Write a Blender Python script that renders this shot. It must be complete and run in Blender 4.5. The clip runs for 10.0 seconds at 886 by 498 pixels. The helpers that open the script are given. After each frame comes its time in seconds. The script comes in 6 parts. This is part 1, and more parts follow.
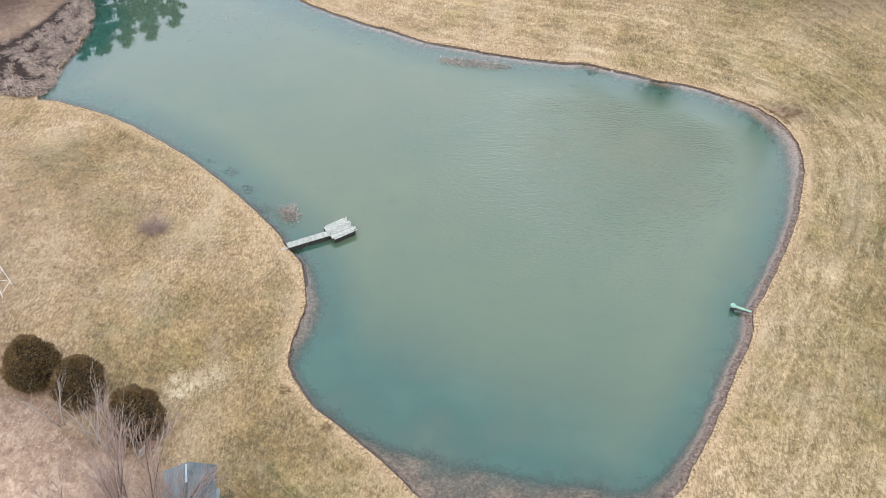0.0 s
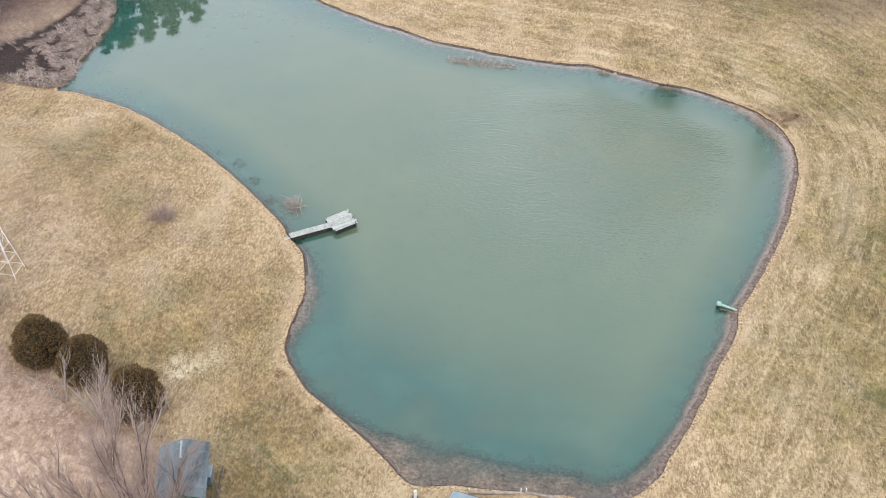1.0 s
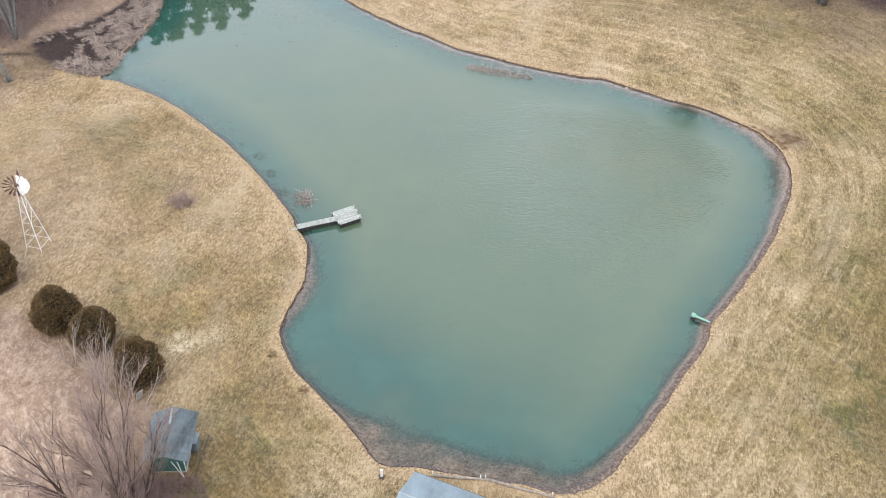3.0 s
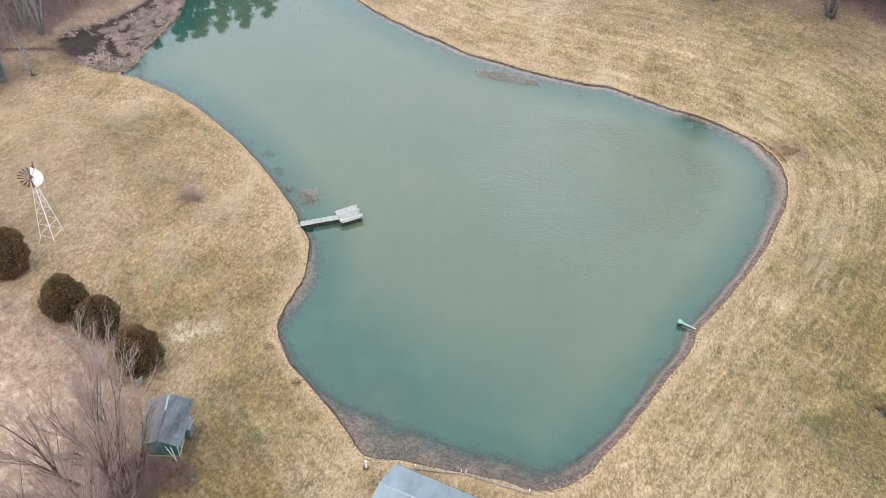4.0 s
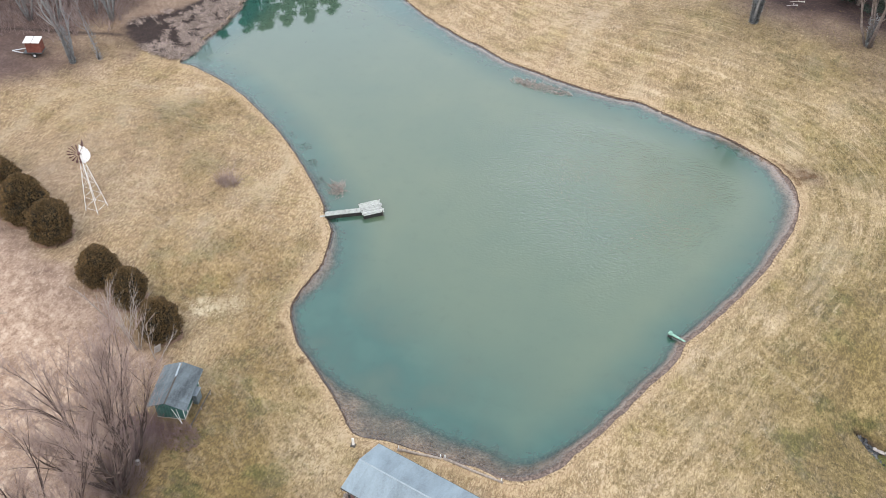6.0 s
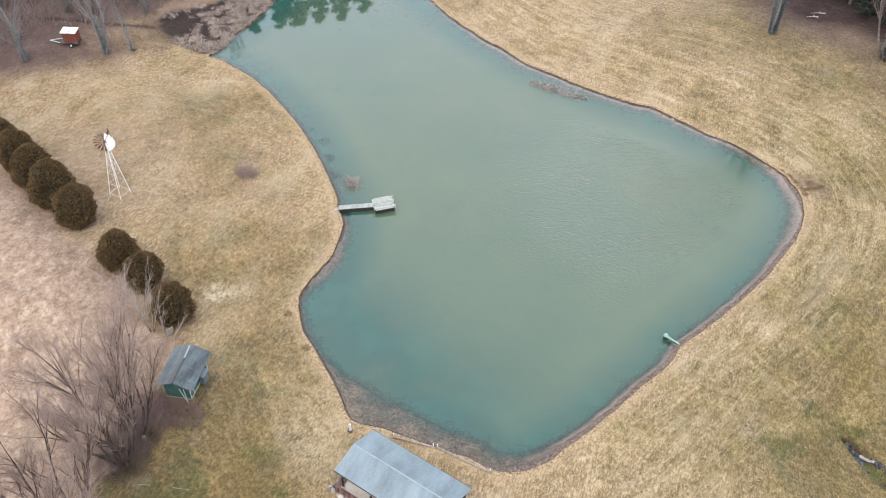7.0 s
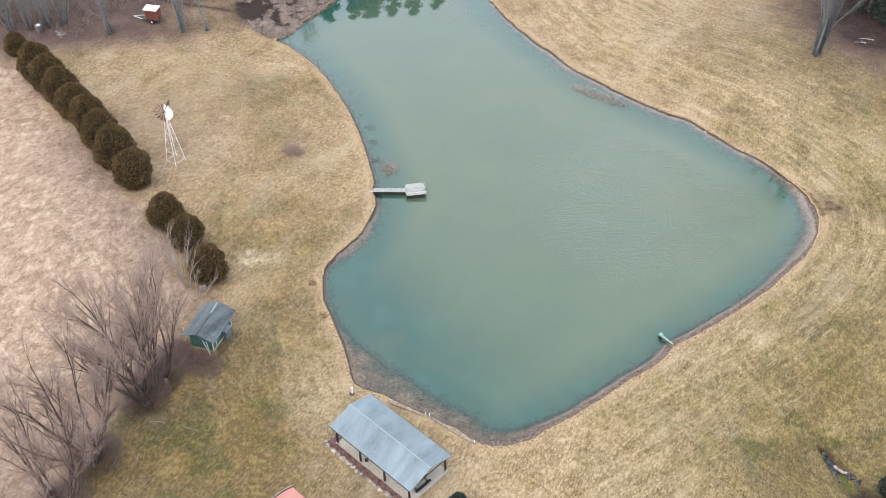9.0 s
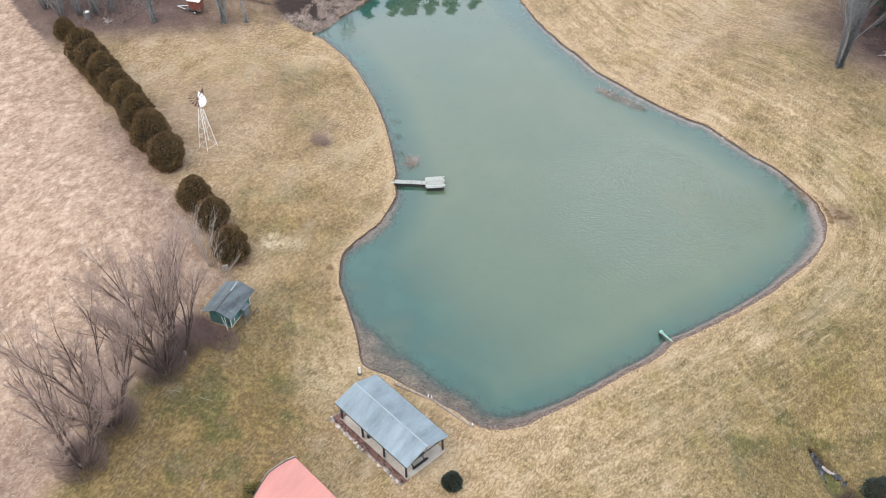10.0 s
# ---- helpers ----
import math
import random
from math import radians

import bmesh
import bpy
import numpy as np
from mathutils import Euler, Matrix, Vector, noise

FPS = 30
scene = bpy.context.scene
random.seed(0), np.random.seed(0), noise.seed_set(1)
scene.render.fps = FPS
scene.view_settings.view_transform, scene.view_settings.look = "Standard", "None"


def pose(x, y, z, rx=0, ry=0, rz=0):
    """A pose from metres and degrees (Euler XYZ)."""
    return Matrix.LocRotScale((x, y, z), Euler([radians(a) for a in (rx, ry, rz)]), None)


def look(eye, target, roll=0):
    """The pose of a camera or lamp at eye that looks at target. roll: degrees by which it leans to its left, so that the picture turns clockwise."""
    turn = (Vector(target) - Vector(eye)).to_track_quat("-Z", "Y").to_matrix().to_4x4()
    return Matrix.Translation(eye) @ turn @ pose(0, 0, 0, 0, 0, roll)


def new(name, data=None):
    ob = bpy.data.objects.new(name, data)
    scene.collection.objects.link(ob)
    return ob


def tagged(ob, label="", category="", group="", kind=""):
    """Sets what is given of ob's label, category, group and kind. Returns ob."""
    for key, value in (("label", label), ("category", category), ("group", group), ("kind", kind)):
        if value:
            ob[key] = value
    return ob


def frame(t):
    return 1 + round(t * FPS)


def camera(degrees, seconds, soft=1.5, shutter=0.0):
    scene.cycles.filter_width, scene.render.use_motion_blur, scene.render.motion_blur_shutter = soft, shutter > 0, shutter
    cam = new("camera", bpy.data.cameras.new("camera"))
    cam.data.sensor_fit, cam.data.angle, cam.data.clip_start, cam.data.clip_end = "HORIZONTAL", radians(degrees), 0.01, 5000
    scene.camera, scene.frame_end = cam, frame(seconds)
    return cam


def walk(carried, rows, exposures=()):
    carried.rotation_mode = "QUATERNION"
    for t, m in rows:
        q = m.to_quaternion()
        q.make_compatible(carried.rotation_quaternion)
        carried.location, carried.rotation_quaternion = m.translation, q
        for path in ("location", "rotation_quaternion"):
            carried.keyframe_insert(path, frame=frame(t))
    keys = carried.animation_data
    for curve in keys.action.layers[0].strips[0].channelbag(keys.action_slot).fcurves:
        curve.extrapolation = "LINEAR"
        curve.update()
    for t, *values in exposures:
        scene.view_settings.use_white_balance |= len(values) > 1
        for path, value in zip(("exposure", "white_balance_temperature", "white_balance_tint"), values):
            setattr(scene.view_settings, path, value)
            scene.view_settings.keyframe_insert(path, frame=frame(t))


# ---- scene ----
cam = camera(46.0, 10.0, soft=0.82)
PATH = [
    (0, (0.298, -0.039, 60.089), (0.238, 1.447, 58.751), -1.4),
    (0.5, (1.851, -1.298, 60.724), (1.765, 0.186, 59.387), -1.6),
    (1, (3.208, -2.336, 61.476), (3.093, -0.853, 60.139), -1.5),
    (1.5, (4.755, -3.22, 62.401), (4.608, -1.743, 61.062), -1.5),
    (2, (6.387, -4.027, 63.224), (6.21, -2.554, 61.883), -1.4),
    (2.5, (8.217, -4.822, 63.991), (8.008, -3.35, 62.653), -1.4),
    (4, (13.913, -6.731, 66.918), (13.606, -5.278, 65.578), -1.5),
    (4.5, (15.887, -7.214, 67.678), (15.548, -5.769, 66.338), -1.5),
    (5, (17.825, -7.632, 68.573), (17.452, -6.196, 67.232), -1.5),
    (5.5, (19.85, -8.197, 69.489), (19.439, -6.771, 68.148), -1.6),
    (6, (21.895, -8.702, 70.47), (21.43, -7.294, 69.128), -1.6),
    (7.5, (28.288, -10.326, 73.17), (27.713, -8.96, 71.827), -1.6),
    (8, (30.664, -10.864, 73.869), (30.046, -9.515, 72.528), -1.5),
    (8.5, (33.129, -11.344, 74.786), (32.466, -10.018, 73.443), -1.6),
    (9, (35.542, -12.022, 75.824), (34.838, -10.718, 74.481), -1.4),
    (9.5, (38.031, -12.69, 76.985), (37.287, -11.409, 75.64), -1.4),
    (10, (40.579, -13.411, 77.947), (39.796, -12.153, 76.604), -1.3),
]
walk(cam, [(t, look(eye, target, roll)) for t, eye, target, roll in PATH], exposures=[(0.0, 1.32, 6850, 12), (10.0, 1.32, 6850, 12)])

# ---- world and light: a bright, thinly overcast day ----
SUN_AZ, SUN_EL = 195.0, 58.0  # azimuth clockwise from +y, elevation
world = bpy.data.worlds.new("overcast_sky")
scene.world = world
world.use_nodes = True
wn = world.node_tree
sky = wn.nodes.new("ShaderNodeTexSky")
sky.sky_type = "NISHITA"
sky.sun_disc = False
sky.sun_elevation = radians(SUN_EL)
sky.sun_rotation = radians(SUN_AZ)
sky.air_density, sky.dust_density, sky.ozone_density = 1.0, 4.0, 1.0
veil = wn.nodes.new("ShaderNodeHueSaturation")
veil.inputs["Saturation"].default_value = 0.6
wn.links.new(sky.outputs["Color"], veil.inputs["Color"])
cloud = wn.nodes.new("ShaderNodeMix")
cloud.data_type = "RGBA"
cloud.inputs["Factor"].default_value = 0.68
wn.links.new(veil.outputs["Color"], cloud.inputs[6])
cloud.inputs[7].default_value = (4.6, 5.2, 6.1, 1)  # the even white of thin cloud
wn.links.new(cloud.outputs[2], wn.nodes["Background"].inputs["Color"])
wn.nodes["Background"].inputs["Strength"].default_value = 0.15

sun = new("sun", bpy.data.lights.new("sun", "SUN"))
sun.data.energy, sun.data.angle, sun.data.color = 0.2, radians(40), (1.0, 0.96, 0.9)
az, el = radians(SUN_AZ), radians(SUN_EL)
sun_from = Vector((math.sin(az) * math.cos(el), math.cos(az) * math.cos(el), math.sin(el)))
sun.matrix_world = look(tuple(sun_from * 300), (0, 0, 0))


# ---- materials ----
class Nodes:
    """Shorter calls for building one node tree."""

    def __init__(self, name):
        self.mat = bpy.data.materials.new(name)
        self.mat.use_nodes = True
        self.tree = self.mat.node_tree
        self.bsdf = self.tree.nodes["Principled BSDF"]
        self.pos = self.add("ShaderNodeNewGeometry").outputs["Position"]

    def add(self, kind, **values):
        n = self.tree.nodes.new(kind)
        for k, v in values.items():
            n.inputs[k.replace("_", " ")].default_value = v
        return n

    def link(self, a, b):
        self.tree.links.new(a, b)

    def noise(self, scale, detail=3.0, rough=0.55, stretch=None, turn=0.0, offset=(0, 0, 0), coords=None):
        n = self.add("ShaderNodeTexNoise", Scale=scale, Detail=detail, Roughness=rough)
        m = self.add("ShaderNodeMapping")
        m.inputs["Location"].default_value = offset
        m.inputs["Rotation"].default_value = (0, 0, radians(turn))
        m.inputs["Scale"].default_value = stretch or (1, 1, 1)
        self.link(coords or self.pos, m.inputs["Vector"])
        self.link(m.outputs["Vector"], n.inputs["Vector"])
        return n.outputs["Fac"]

    def attr(self, name):
        n = self.add("ShaderNodeAttribute")
        n.attribute_name = name
        return n.outputs["Fac"]

    def ramp(self, fac, stops):
        n = self.add("ShaderNodeValToRGB")
        el = n.color_ramp.elements
        while len(el) < len(stops):
            el.new(0.5)
        for e, (p, c) in zip(el, stops):
            e.position = p
            e.color = (c, c, c, 1) if isinstance(c, (int, float)) else (*c, 1)
        self.link(fac, n.inputs["Fac"])
        return n.outputs["Color"]

    def span(self, fac, a, b, lo=0.0, hi=1.0):
        n = self.add("ShaderNodeMapRange")
        n.interpolation_type = "SMOOTHSTEP"
        for k, v in zip(("From Min", "From Max", "To Min", "To Max"), (a, b, lo, hi)):
            n.inputs[k].default_value = v
        self.link(fac, n.inputs["Value"])
        return n.outputs["Result"]

    def calc(self, op, a, b=0.0):
        n = self.add("ShaderNodeMath")
        n.operation = op
        for i, v in enumerate((a, b)):
            if isinstance(v, (int, float)):
                n.inputs[i].default_value = v
            else:
                self.link(v, n.inputs[i])
        return n.outputs[0]

    def mix(self, fac, a, b, blend="MIX"):
        n = self.add("ShaderNodeMix")
        n.data_type, n.blend_type = "RGBA", blend
        ins = [s for s in n.inputs if s.type == "RGBA"]
        for s, v in ((n.inputs["Factor"], fac), (ins[0], a), (ins[1], b)):
            if isinstance(v, (int, float)):
                s.default_value = v
            elif isinstance(v, tuple):
                s.default_value = (*v, 1)
            else:
                self.link(v, s)
        return [s for s in n.outputs if s.type == "RGBA"][0]

    def bump(self, height, strength, distance, normal=None):
        n = self.add("ShaderNodeBump", Strength=strength, Distance=distance)
        self.link(height, n.inputs["Height"])
        if normal:
            self.link(normal, n.inputs["Normal"])
        return n.outputs["Normal"]

    def done(self, color, rough=0.8, normal=None, metal=0.0):
        for s, v in ((self.bsdf.inputs["Base Color"], color), (self.bsdf.inputs["Roughness"], rough), (self.bsdf.inputs["Metallic"], metal)):
            if isinstance(v, tuple):
                s.default_value = (*v, 1)
            elif isinstance(v, (int, float)):
                s.default_value = v
            else:
                self.link(v, s)
        if normal:
            self.link(normal, self.bsdf.inputs["Normal"])
        return self.mat


def plain(name, dark, mid, light, scale=3.0, rough=0.8, bump=0.01, metal=0.0, stretch=None, vary=0.0):
    """A surface with broad stains and fine grain between three colours."""
    n = Nodes(name)
    broad = n.noise(scale, 4, stretch=stretch)
    fine = n.noise(scale * 9, 3, 0.6, stretch=stretch, offset=(3, 7, 1))
    both = n.calc("ADD", n.calc("MULTIPLY", broad, 0.6), n.calc("MULTIPLY", fine, 0.4))
    color = n.ramp(both, [(0.3, dark), (0.5, mid), (0.7, light)])
    if vary:
        info = n.add("ShaderNodeObjectInfo")
        v = n.span(info.outputs["Random"], 0, 1, 1 - vary, 1 + vary)
        hsv = n.add("ShaderNodeHueSaturation")
        n.link(v, hsv.inputs["Value"])
        n.link(color, hsv.inputs["Color"])
        color = hsv.outputs["Color"]
    return n.done(color, rough, n.bump(both, 0.6, bump) if bump else None, metal)


def leafy(name, dark, mid, light, rough=0.7):
    """Small pieces that differ one from the next."""
    n = Nodes(name)
    island = n.add("ShaderNodeNewGeometry").outputs["Random Per Island"]
    patch = n.noise(0.8, 3)
    f = n.calc("ADD", n.calc("MULTIPLY", island, 0.55), n.calc("MULTIPLY", patch, 0.45))
    return n.done(n.ramp(f, [(0.2, dark), (0.5, mid), (0.8, light)]), rough)


def ground_material():
    n = Nodes("dormant_grass")
    big = n.noise(0.045, 4, 0.6)
    mid = n.noise(0.33, 4, 0.65, offset=(11, 5, 0))
    small = n.noise(2.1, 4, 0.7, offset=(2, 9, 0))
    fine = n.noise(5.5, 3, 0.75, stretch=(1.0, 0.6, 1.0), turn=25)
    blade = n.noise(8.0, 2, 0.6, stretch=(1.0, 0.28, 1.0), turn=32)
    blade2 = n.noise(8.0, 2, 0.6, stretch=(1.0, 0.28, 1.0), turn=-41, offset=(4, 4, 0))
    strokes = n.calc("ADD", n.calc("MULTIPLY", blade, 0.5), n.calc("MULTIPLY", blade2, 0.5))
    f = n.calc("ADD", n.calc("ADD", n.calc("MULTIPLY", mid, 0.28), n.calc("MULTIPLY", small, 0.28)), n.calc("ADD", n.calc("MULTIPLY", fine, 0.20), n.calc("MULTIPLY", strokes, 0.24)))
    lawn = n.ramp(f, [(0.38, (0.122, 0.077, 0.039)), (0.46, (0.242, 0.158, 0.085)), (0.53, (0.342, 0.237, 0.130)), (0.61, (0.495, 0.376, 0.232))])
    rough = n.ramp(f, [(0.415, (0.075, 0.053, 0.020)), (0.465, (0.20, 0.136, 0.060)), (0.53, (0.328, 0.234, 0.122)), (0.59, (0.52, 0.405, 0.245))])
    lawn = n.mix(n.attr("rough"), lawn, rough)
    # mowing and tyre lines
    lines = n.noise(0.9, 2, 0.5, stretch=(0.09, 1.0, 1.0), turn=-62)
    lawn = n.mix(n.span(lines, 0.52, 0.68, 0.0, 0.35), lawn, (0.400, 0.320, 0.200))
    way = n.add("ShaderNodeCombineXYZ")
    n.link(n.attr("shore"), way.inputs[0])
    n.link(n.attr("along"), way.inputs[1])
    swath = n.noise(1.0, 3, 0.6, stretch=(1.3, 0.16, 1.0), coords=way.outputs[0])
    thatch = n.noise(1.0, 3, 0.65, stretch=(2.3, 0.36, 1.0), coords=way.outputs[0], offset=(7, 2, 0))
    lawn = n.mix(n.calc("MULTIPLY", n.span(swath, 0.50, 0.62, 0.0, 0.75), n.attr("mown")), lawn, (0.46, 0.355, 0.205))
    lawn = n.mix(n.calc("MULTIPLY", n.span(swath, 0.48, 0.35, 0.0, 0.75), n.attr("mown")), lawn, (0.175, 0.13, 0.055))
    wander = n.noise(0.16, 2, 0.5, offset=(6, 6, 0))
    bands = n.calc("SINE", n.calc("ADD", n.calc("MULTIPLY", n.attr("shore"), 3.6), n.calc("MULTIPLY", wander, 9.0)))
    worn = n.calc("MULTIPLY", n.attr("mown"), n.span(n.noise(0.1, 3, 0.6, offset=(1, 3, 0)), 0.4, 0.56))
    lawn = n.mix(n.calc("MULTIPLY", n.span(bands, 0.1, 0.9, 0.0, 0.42), worn), lawn, (0.47, 0.375, 0.235))
    lawn = n.mix(n.calc("MULTIPLY", n.span(bands, -0.1, -0.9, 0.0, 0.42), worn), lawn, (0.165, 0.12, 0.055))
    lawn = n.mix(n.calc("MULTIPLY", n.attr("pale"), n.span(f, 0.44, 0.56, 0.0, 0.9)), lawn, (0.60, 0.50, 0.345))
    # single fibres, pale and dark, lying across one another
    lawn = n.mix(n.span(blade, 0.55, 0.64, 0.0, 0.36), lawn, (0.55, 0.44, 0.27))
    lawn = n.mix(n.span(blade2, 0.55, 0.64, 0.0, 0.3), lawn, (0.48, 0.37, 0.21))
    lawn = n.mix(n.span(blade2, 0.44, 0.35, 0.0, 0.36), lawn, (0.125, 0.086, 0.04))
    lawn = n.mix(n.span(fine, 0.43, 0.33, 0.0, 0.3), lawn, (0.14, 0.098, 0.045))
    # olive turf and bleached tufts, a hand to a stride across
    mottle = n.noise(1.0, 6, 0.72, offset=(21, 4, 0))
    tuft = n.noise(4.0, 5, 0.75, stretch=(1.0, 0.5, 1.0), turn=-20, offset=(5, 31, 0))
    lawn = n.mix(n.calc("MULTIPLY", n.span(mottle, 0.50, 0.60, 0.0, 0.62), n.calc("ADD", n.calc("MULTIPLY", n.attr("rough"), 0.5), n.span(big, 0.35, 0.6, 0.25, 0.6))), lawn, n.ramp(f, [(0.40, (0.085, 0.066, 0.020)), (0.5, (0.220, 0.163, 0.070)), (0.60, (0.36, 0.28, 0.14))]))
    lawn = n.mix(n.span(tuft, 0.525, 0.62, 0.0, 0.72), lawn, (0.50, 0.395, 0.235))
    lawn = n.mix(n.span(tuft, 0.475, 0.37, 0.0, 0.68), lawn, (0.15, 0.106, 0.046))
    # green and straw patches
    rust = n.ramp(f, [(0.40, (0.046, 0.031, 0.010)), (0.5, (0.148, 0.097, 0.031)), (0.60, (0.31, 0.218, 0.088))])
    moss = n.ramp(f, [(0.40, (0.024, 0.024, 0.006)), (0.5, (0.080, 0.073, 0.018)), (0.60, (0.20, 0.165, 0.055))])
    olive = n.ramp(f, [(0.40, (0.050, 0.038, 0.011)), (0.5, (0.160, 0.115, 0.042)), (0.60, (0.33, 0.25, 0.112))])
    rust = n.mix(n.attr("rough"), rust, olive)
    greens = n.mix(n.span(n.noise(0.22, 4, 0.65, offset=(9, 1, 0)), 0.50, 0.62), rust, moss)
    lawn = n.mix(n.span(big, 0.50, 0.66, 0.0, 0.42), lawn, greens)
    patchy = n.noise(0.24, 4, 0.6, stretch=(1.0, 0.45, 1.0), turn=38, offset=(3, 14, 0))
    lawn = n.mix(n.span(patchy, 0.52, 0.66, 0.0, 0.4), lawn, (0.45, 0.37, 0.245))
    lawn = n.mix(n.span(patchy, 0.48, 0.34, 0.0, 0.45), lawn, rust)
    lawn = n.mix(n.calc("MULTIPLY", n.attr("green"), n.span(mid, 0.3, 0.55, 0.5, 1.0)), lawn, greens)
    wisps = n.noise(1.0, 4, 0.7, stretch=(3.6, 0.9, 1.0), coords=way.outputs[0], offset=(1, 9, 0))
    clump = n.span(n.noise(0.28, 3, 0.6, offset=(12, 2, 0)), 0.40, 0.60, 0.25, 1.0)
    lawn = n.mix(n.calc("MULTIPLY", n.calc("MULTIPLY", n.span(thatch, 0.53, 0.66, 0.0, 0.42), clump), n.attr("mown")), lawn, (0.49, 0.385, 0.235))
    lawn = n.mix(n.calc("MULTIPLY", n.span(thatch, 0.47, 0.36, 0.0, 0.4), n.attr("mown")), lawn, (0.165, 0.12, 0.052))
    lawn = n.mix(n.calc("MULTIPLY", n.calc("MULTIPLY", n.span(wisps, 0.55, 0.66, 0.0, 0.34), clump), n.attr("mown")), lawn, (0.55, 0.445, 0.285))
    lawn = n.mix(n.calc("MULTIPLY", n.span(wisps, 0.45, 0.36, 0.0, 0.3), n.attr("mown")), lawn, (0.15, 0.11, 0.05))
    calm = n.add("ShaderNodeHueSaturation", Saturation=0.98)
    n.link(lawn, calm.inputs["Color"])
    lawn = n.mix(1.0, calm.outputs["Color"], (1.008, 0.985, 0.985), "MULTIPLY")
    broken = n.calc("MULTIPLY", n.attr("mown"), n.span(n.noise(0.16, 4, 0.65, offset=(2, 17, 0)), 0.42, 0.60, 0.15, 1.0))
    lawn = n.mix(n.calc("MULTIPLY", n.span(swath, 0.51, 0.66, 0.0, 0.9), broken), lawn, (1.16, 1.17, 1.22), "MULTIPLY")
    lawn = n.mix(n.calc("MULTIPLY", n.span(swath, 0.48, 0.36, 0.0, 0.9), broken), lawn, (0.70, 0.69, 0.60), "MULTIPLY")
    bleach = n.noise(0.19, 4, 0.62, offset=(17, 8, 0))
    lawn = n.mix(n.span(bleach, 0.53, 0.66, 0.0, 1.0), lawn, (1.10, 1.12, 1.22), "MULTIPLY")
    lawn = n.mix(n.span(bleach, 0.47, 0.36, 0.0, 1.0), lawn, (0.87, 0.88, 0.76), "MULTIPLY")
    lawn = n.mix(n.calc("MULTIPLY", n.calc("MULTIPLY", n.span(n.attr("pale"), 0.1, 0.9, 0.0, 0.9), n.span(tuft, 0.42, 0.54)), n.span(mottle, 0.42, 0.52, 0.1, 1.0)), lawn, (0.60, 0.50, 0.345))
    # fallow field
    ftone = n.ramp(f, [(0.38, (0.14, 0.085, 0.055)), (0.45, (0.28, 0.187, 0.127)), (0.53, (0.395, 0.28, 0.198)), (0.61, (0.54, 0.415, 0.31))])
    clods = n.noise(1.15, 5, 0.7, stretch=(1.0, 0.7, 1.0), turn=50, offset=(14, 3, 0))
    ftone = n.mix(n.span(clods, 0.48, 0.37, 0.0, 0.72), ftone, (0.20, 0.125, 0.083))
    ftone = n.mix(n.span(clods, 0.53, 0.64, 0.0, 0.65), ftone, (0.56, 0.435, 0.325))
    color = n.mix(n.attr("field"), lawn, ftone)
    # leaf litter under the woods
    ltone = n.ramp(f, [(0.34, (0.040, 0.024, 0.02)), (0.5, (0.105, 0.066, 0.053)), (0.66, (0.20, 0.138, 0.112))])
    color = n.mix(n.attr("litter"), color, ltone)
    # red-brown needle floor, darkened further by the pines' shade painted in
    color = n.mix(n.attr("needle_shade"), color, n.ramp(f, [(0.38, (0.012, 0.007, 0.006)), (0.5, (0.042, 0.022, 0.019)), (0.62, (0.10, 0.062, 0.052))]))
    # wet dark soil of the marsh and ditch
    stone = n.noise(4.5, 4, 0.7)
    soil = n.ramp(n.calc("ADD", n.calc("MULTIPLY", f, 0.5), n.calc("MULTIPLY", stone, 0.5)), [(0.40, (0.009, 0.005, 0.004)), (0.5, (0.024, 0.013, 0.010)), (0.60, (0.065, 0.040, 0.031))])
    color = n.mix(n.attr("soil"), color, soil)
    # the worn bank, the mud under it and the bed of the pond
    shore = n.calc("ADD", n.attr("shore"), n.calc("MULTIPLY", n.calc("SUBTRACT", small, 0.5), 0.3))
    straw = n.ramp(f, [(0.35, (0.25, 0.158, 0.082)), (0.5, (0.40, 0.285, 0.172)), (0.65, (0.52, 0.40, 0.275))])
    rim = n.calc("MULTIPLY", n.span(shore, 1.5, 0.4, 0.0, 0.6), n.span(n.noise(0.5, 3, 0.6, offset=(8, 3, 0)), 0.35, 0.6, 0.35, 1.0))
    color = n.mix(n.calc("MULTIPLY", rim, n.calc("SUBTRACT", 1.0, n.attr("soil"))), color, straw)
    inside = n.calc("SUBTRACT", n.calc("MULTIPLY", n.attr("shore"), -1.0), n.calc("MULTIPLY", n.calc("SUBTRACT", mid, 0.5), 0.25))
    past = n.calc("SUBTRACT", n.calc("SUBTRACT", inside, n.attr("beach")), n.calc("MULTIPLY", n.calc("SUBTRACT", small, 0.5), 0.5))
    pebble = n.calc("ADD", n.calc("MULTIPLY", small, 0.4), n.calc("MULTIPLY", stone, 0.6))
    mud = n.ramp(pebble, [(0.40, (0.062, 0.043, 0.034)), (0.5, (0.135, 0.098, 0.079)), (0.60, (0.24, 0.182, 0.15))])
    color = n.mix(n.span(n.attr("shore"), 0.02, -0.04), color, mud)
    bed = n.ramp(n.calc("ADD", n.calc("MULTIPLY", mid, 0.45), n.calc("MULTIPLY", stone, 0.55)), [(0.40, (0.095, 0.060, 0.040)), (0.5, (0.235, 0.157, 0.110)), (0.60, (0.42, 0.30, 0.22))])
    color = n.mix(n.span(past, -0.1, 0.3), color, bed)
    silt = n.calc("MULTIPLY", n.calc("MULTIPLY", n.span(past, -0.28, -0.05), n.span(past, 1.1, 0.25)), n.span(stone, 0.36, 0.54, 0.35, 1.0))
    color = n.mix(n.calc("MULTIPLY", silt, n.attr("fringe")), color, (0.47, 0.365, 0.31))
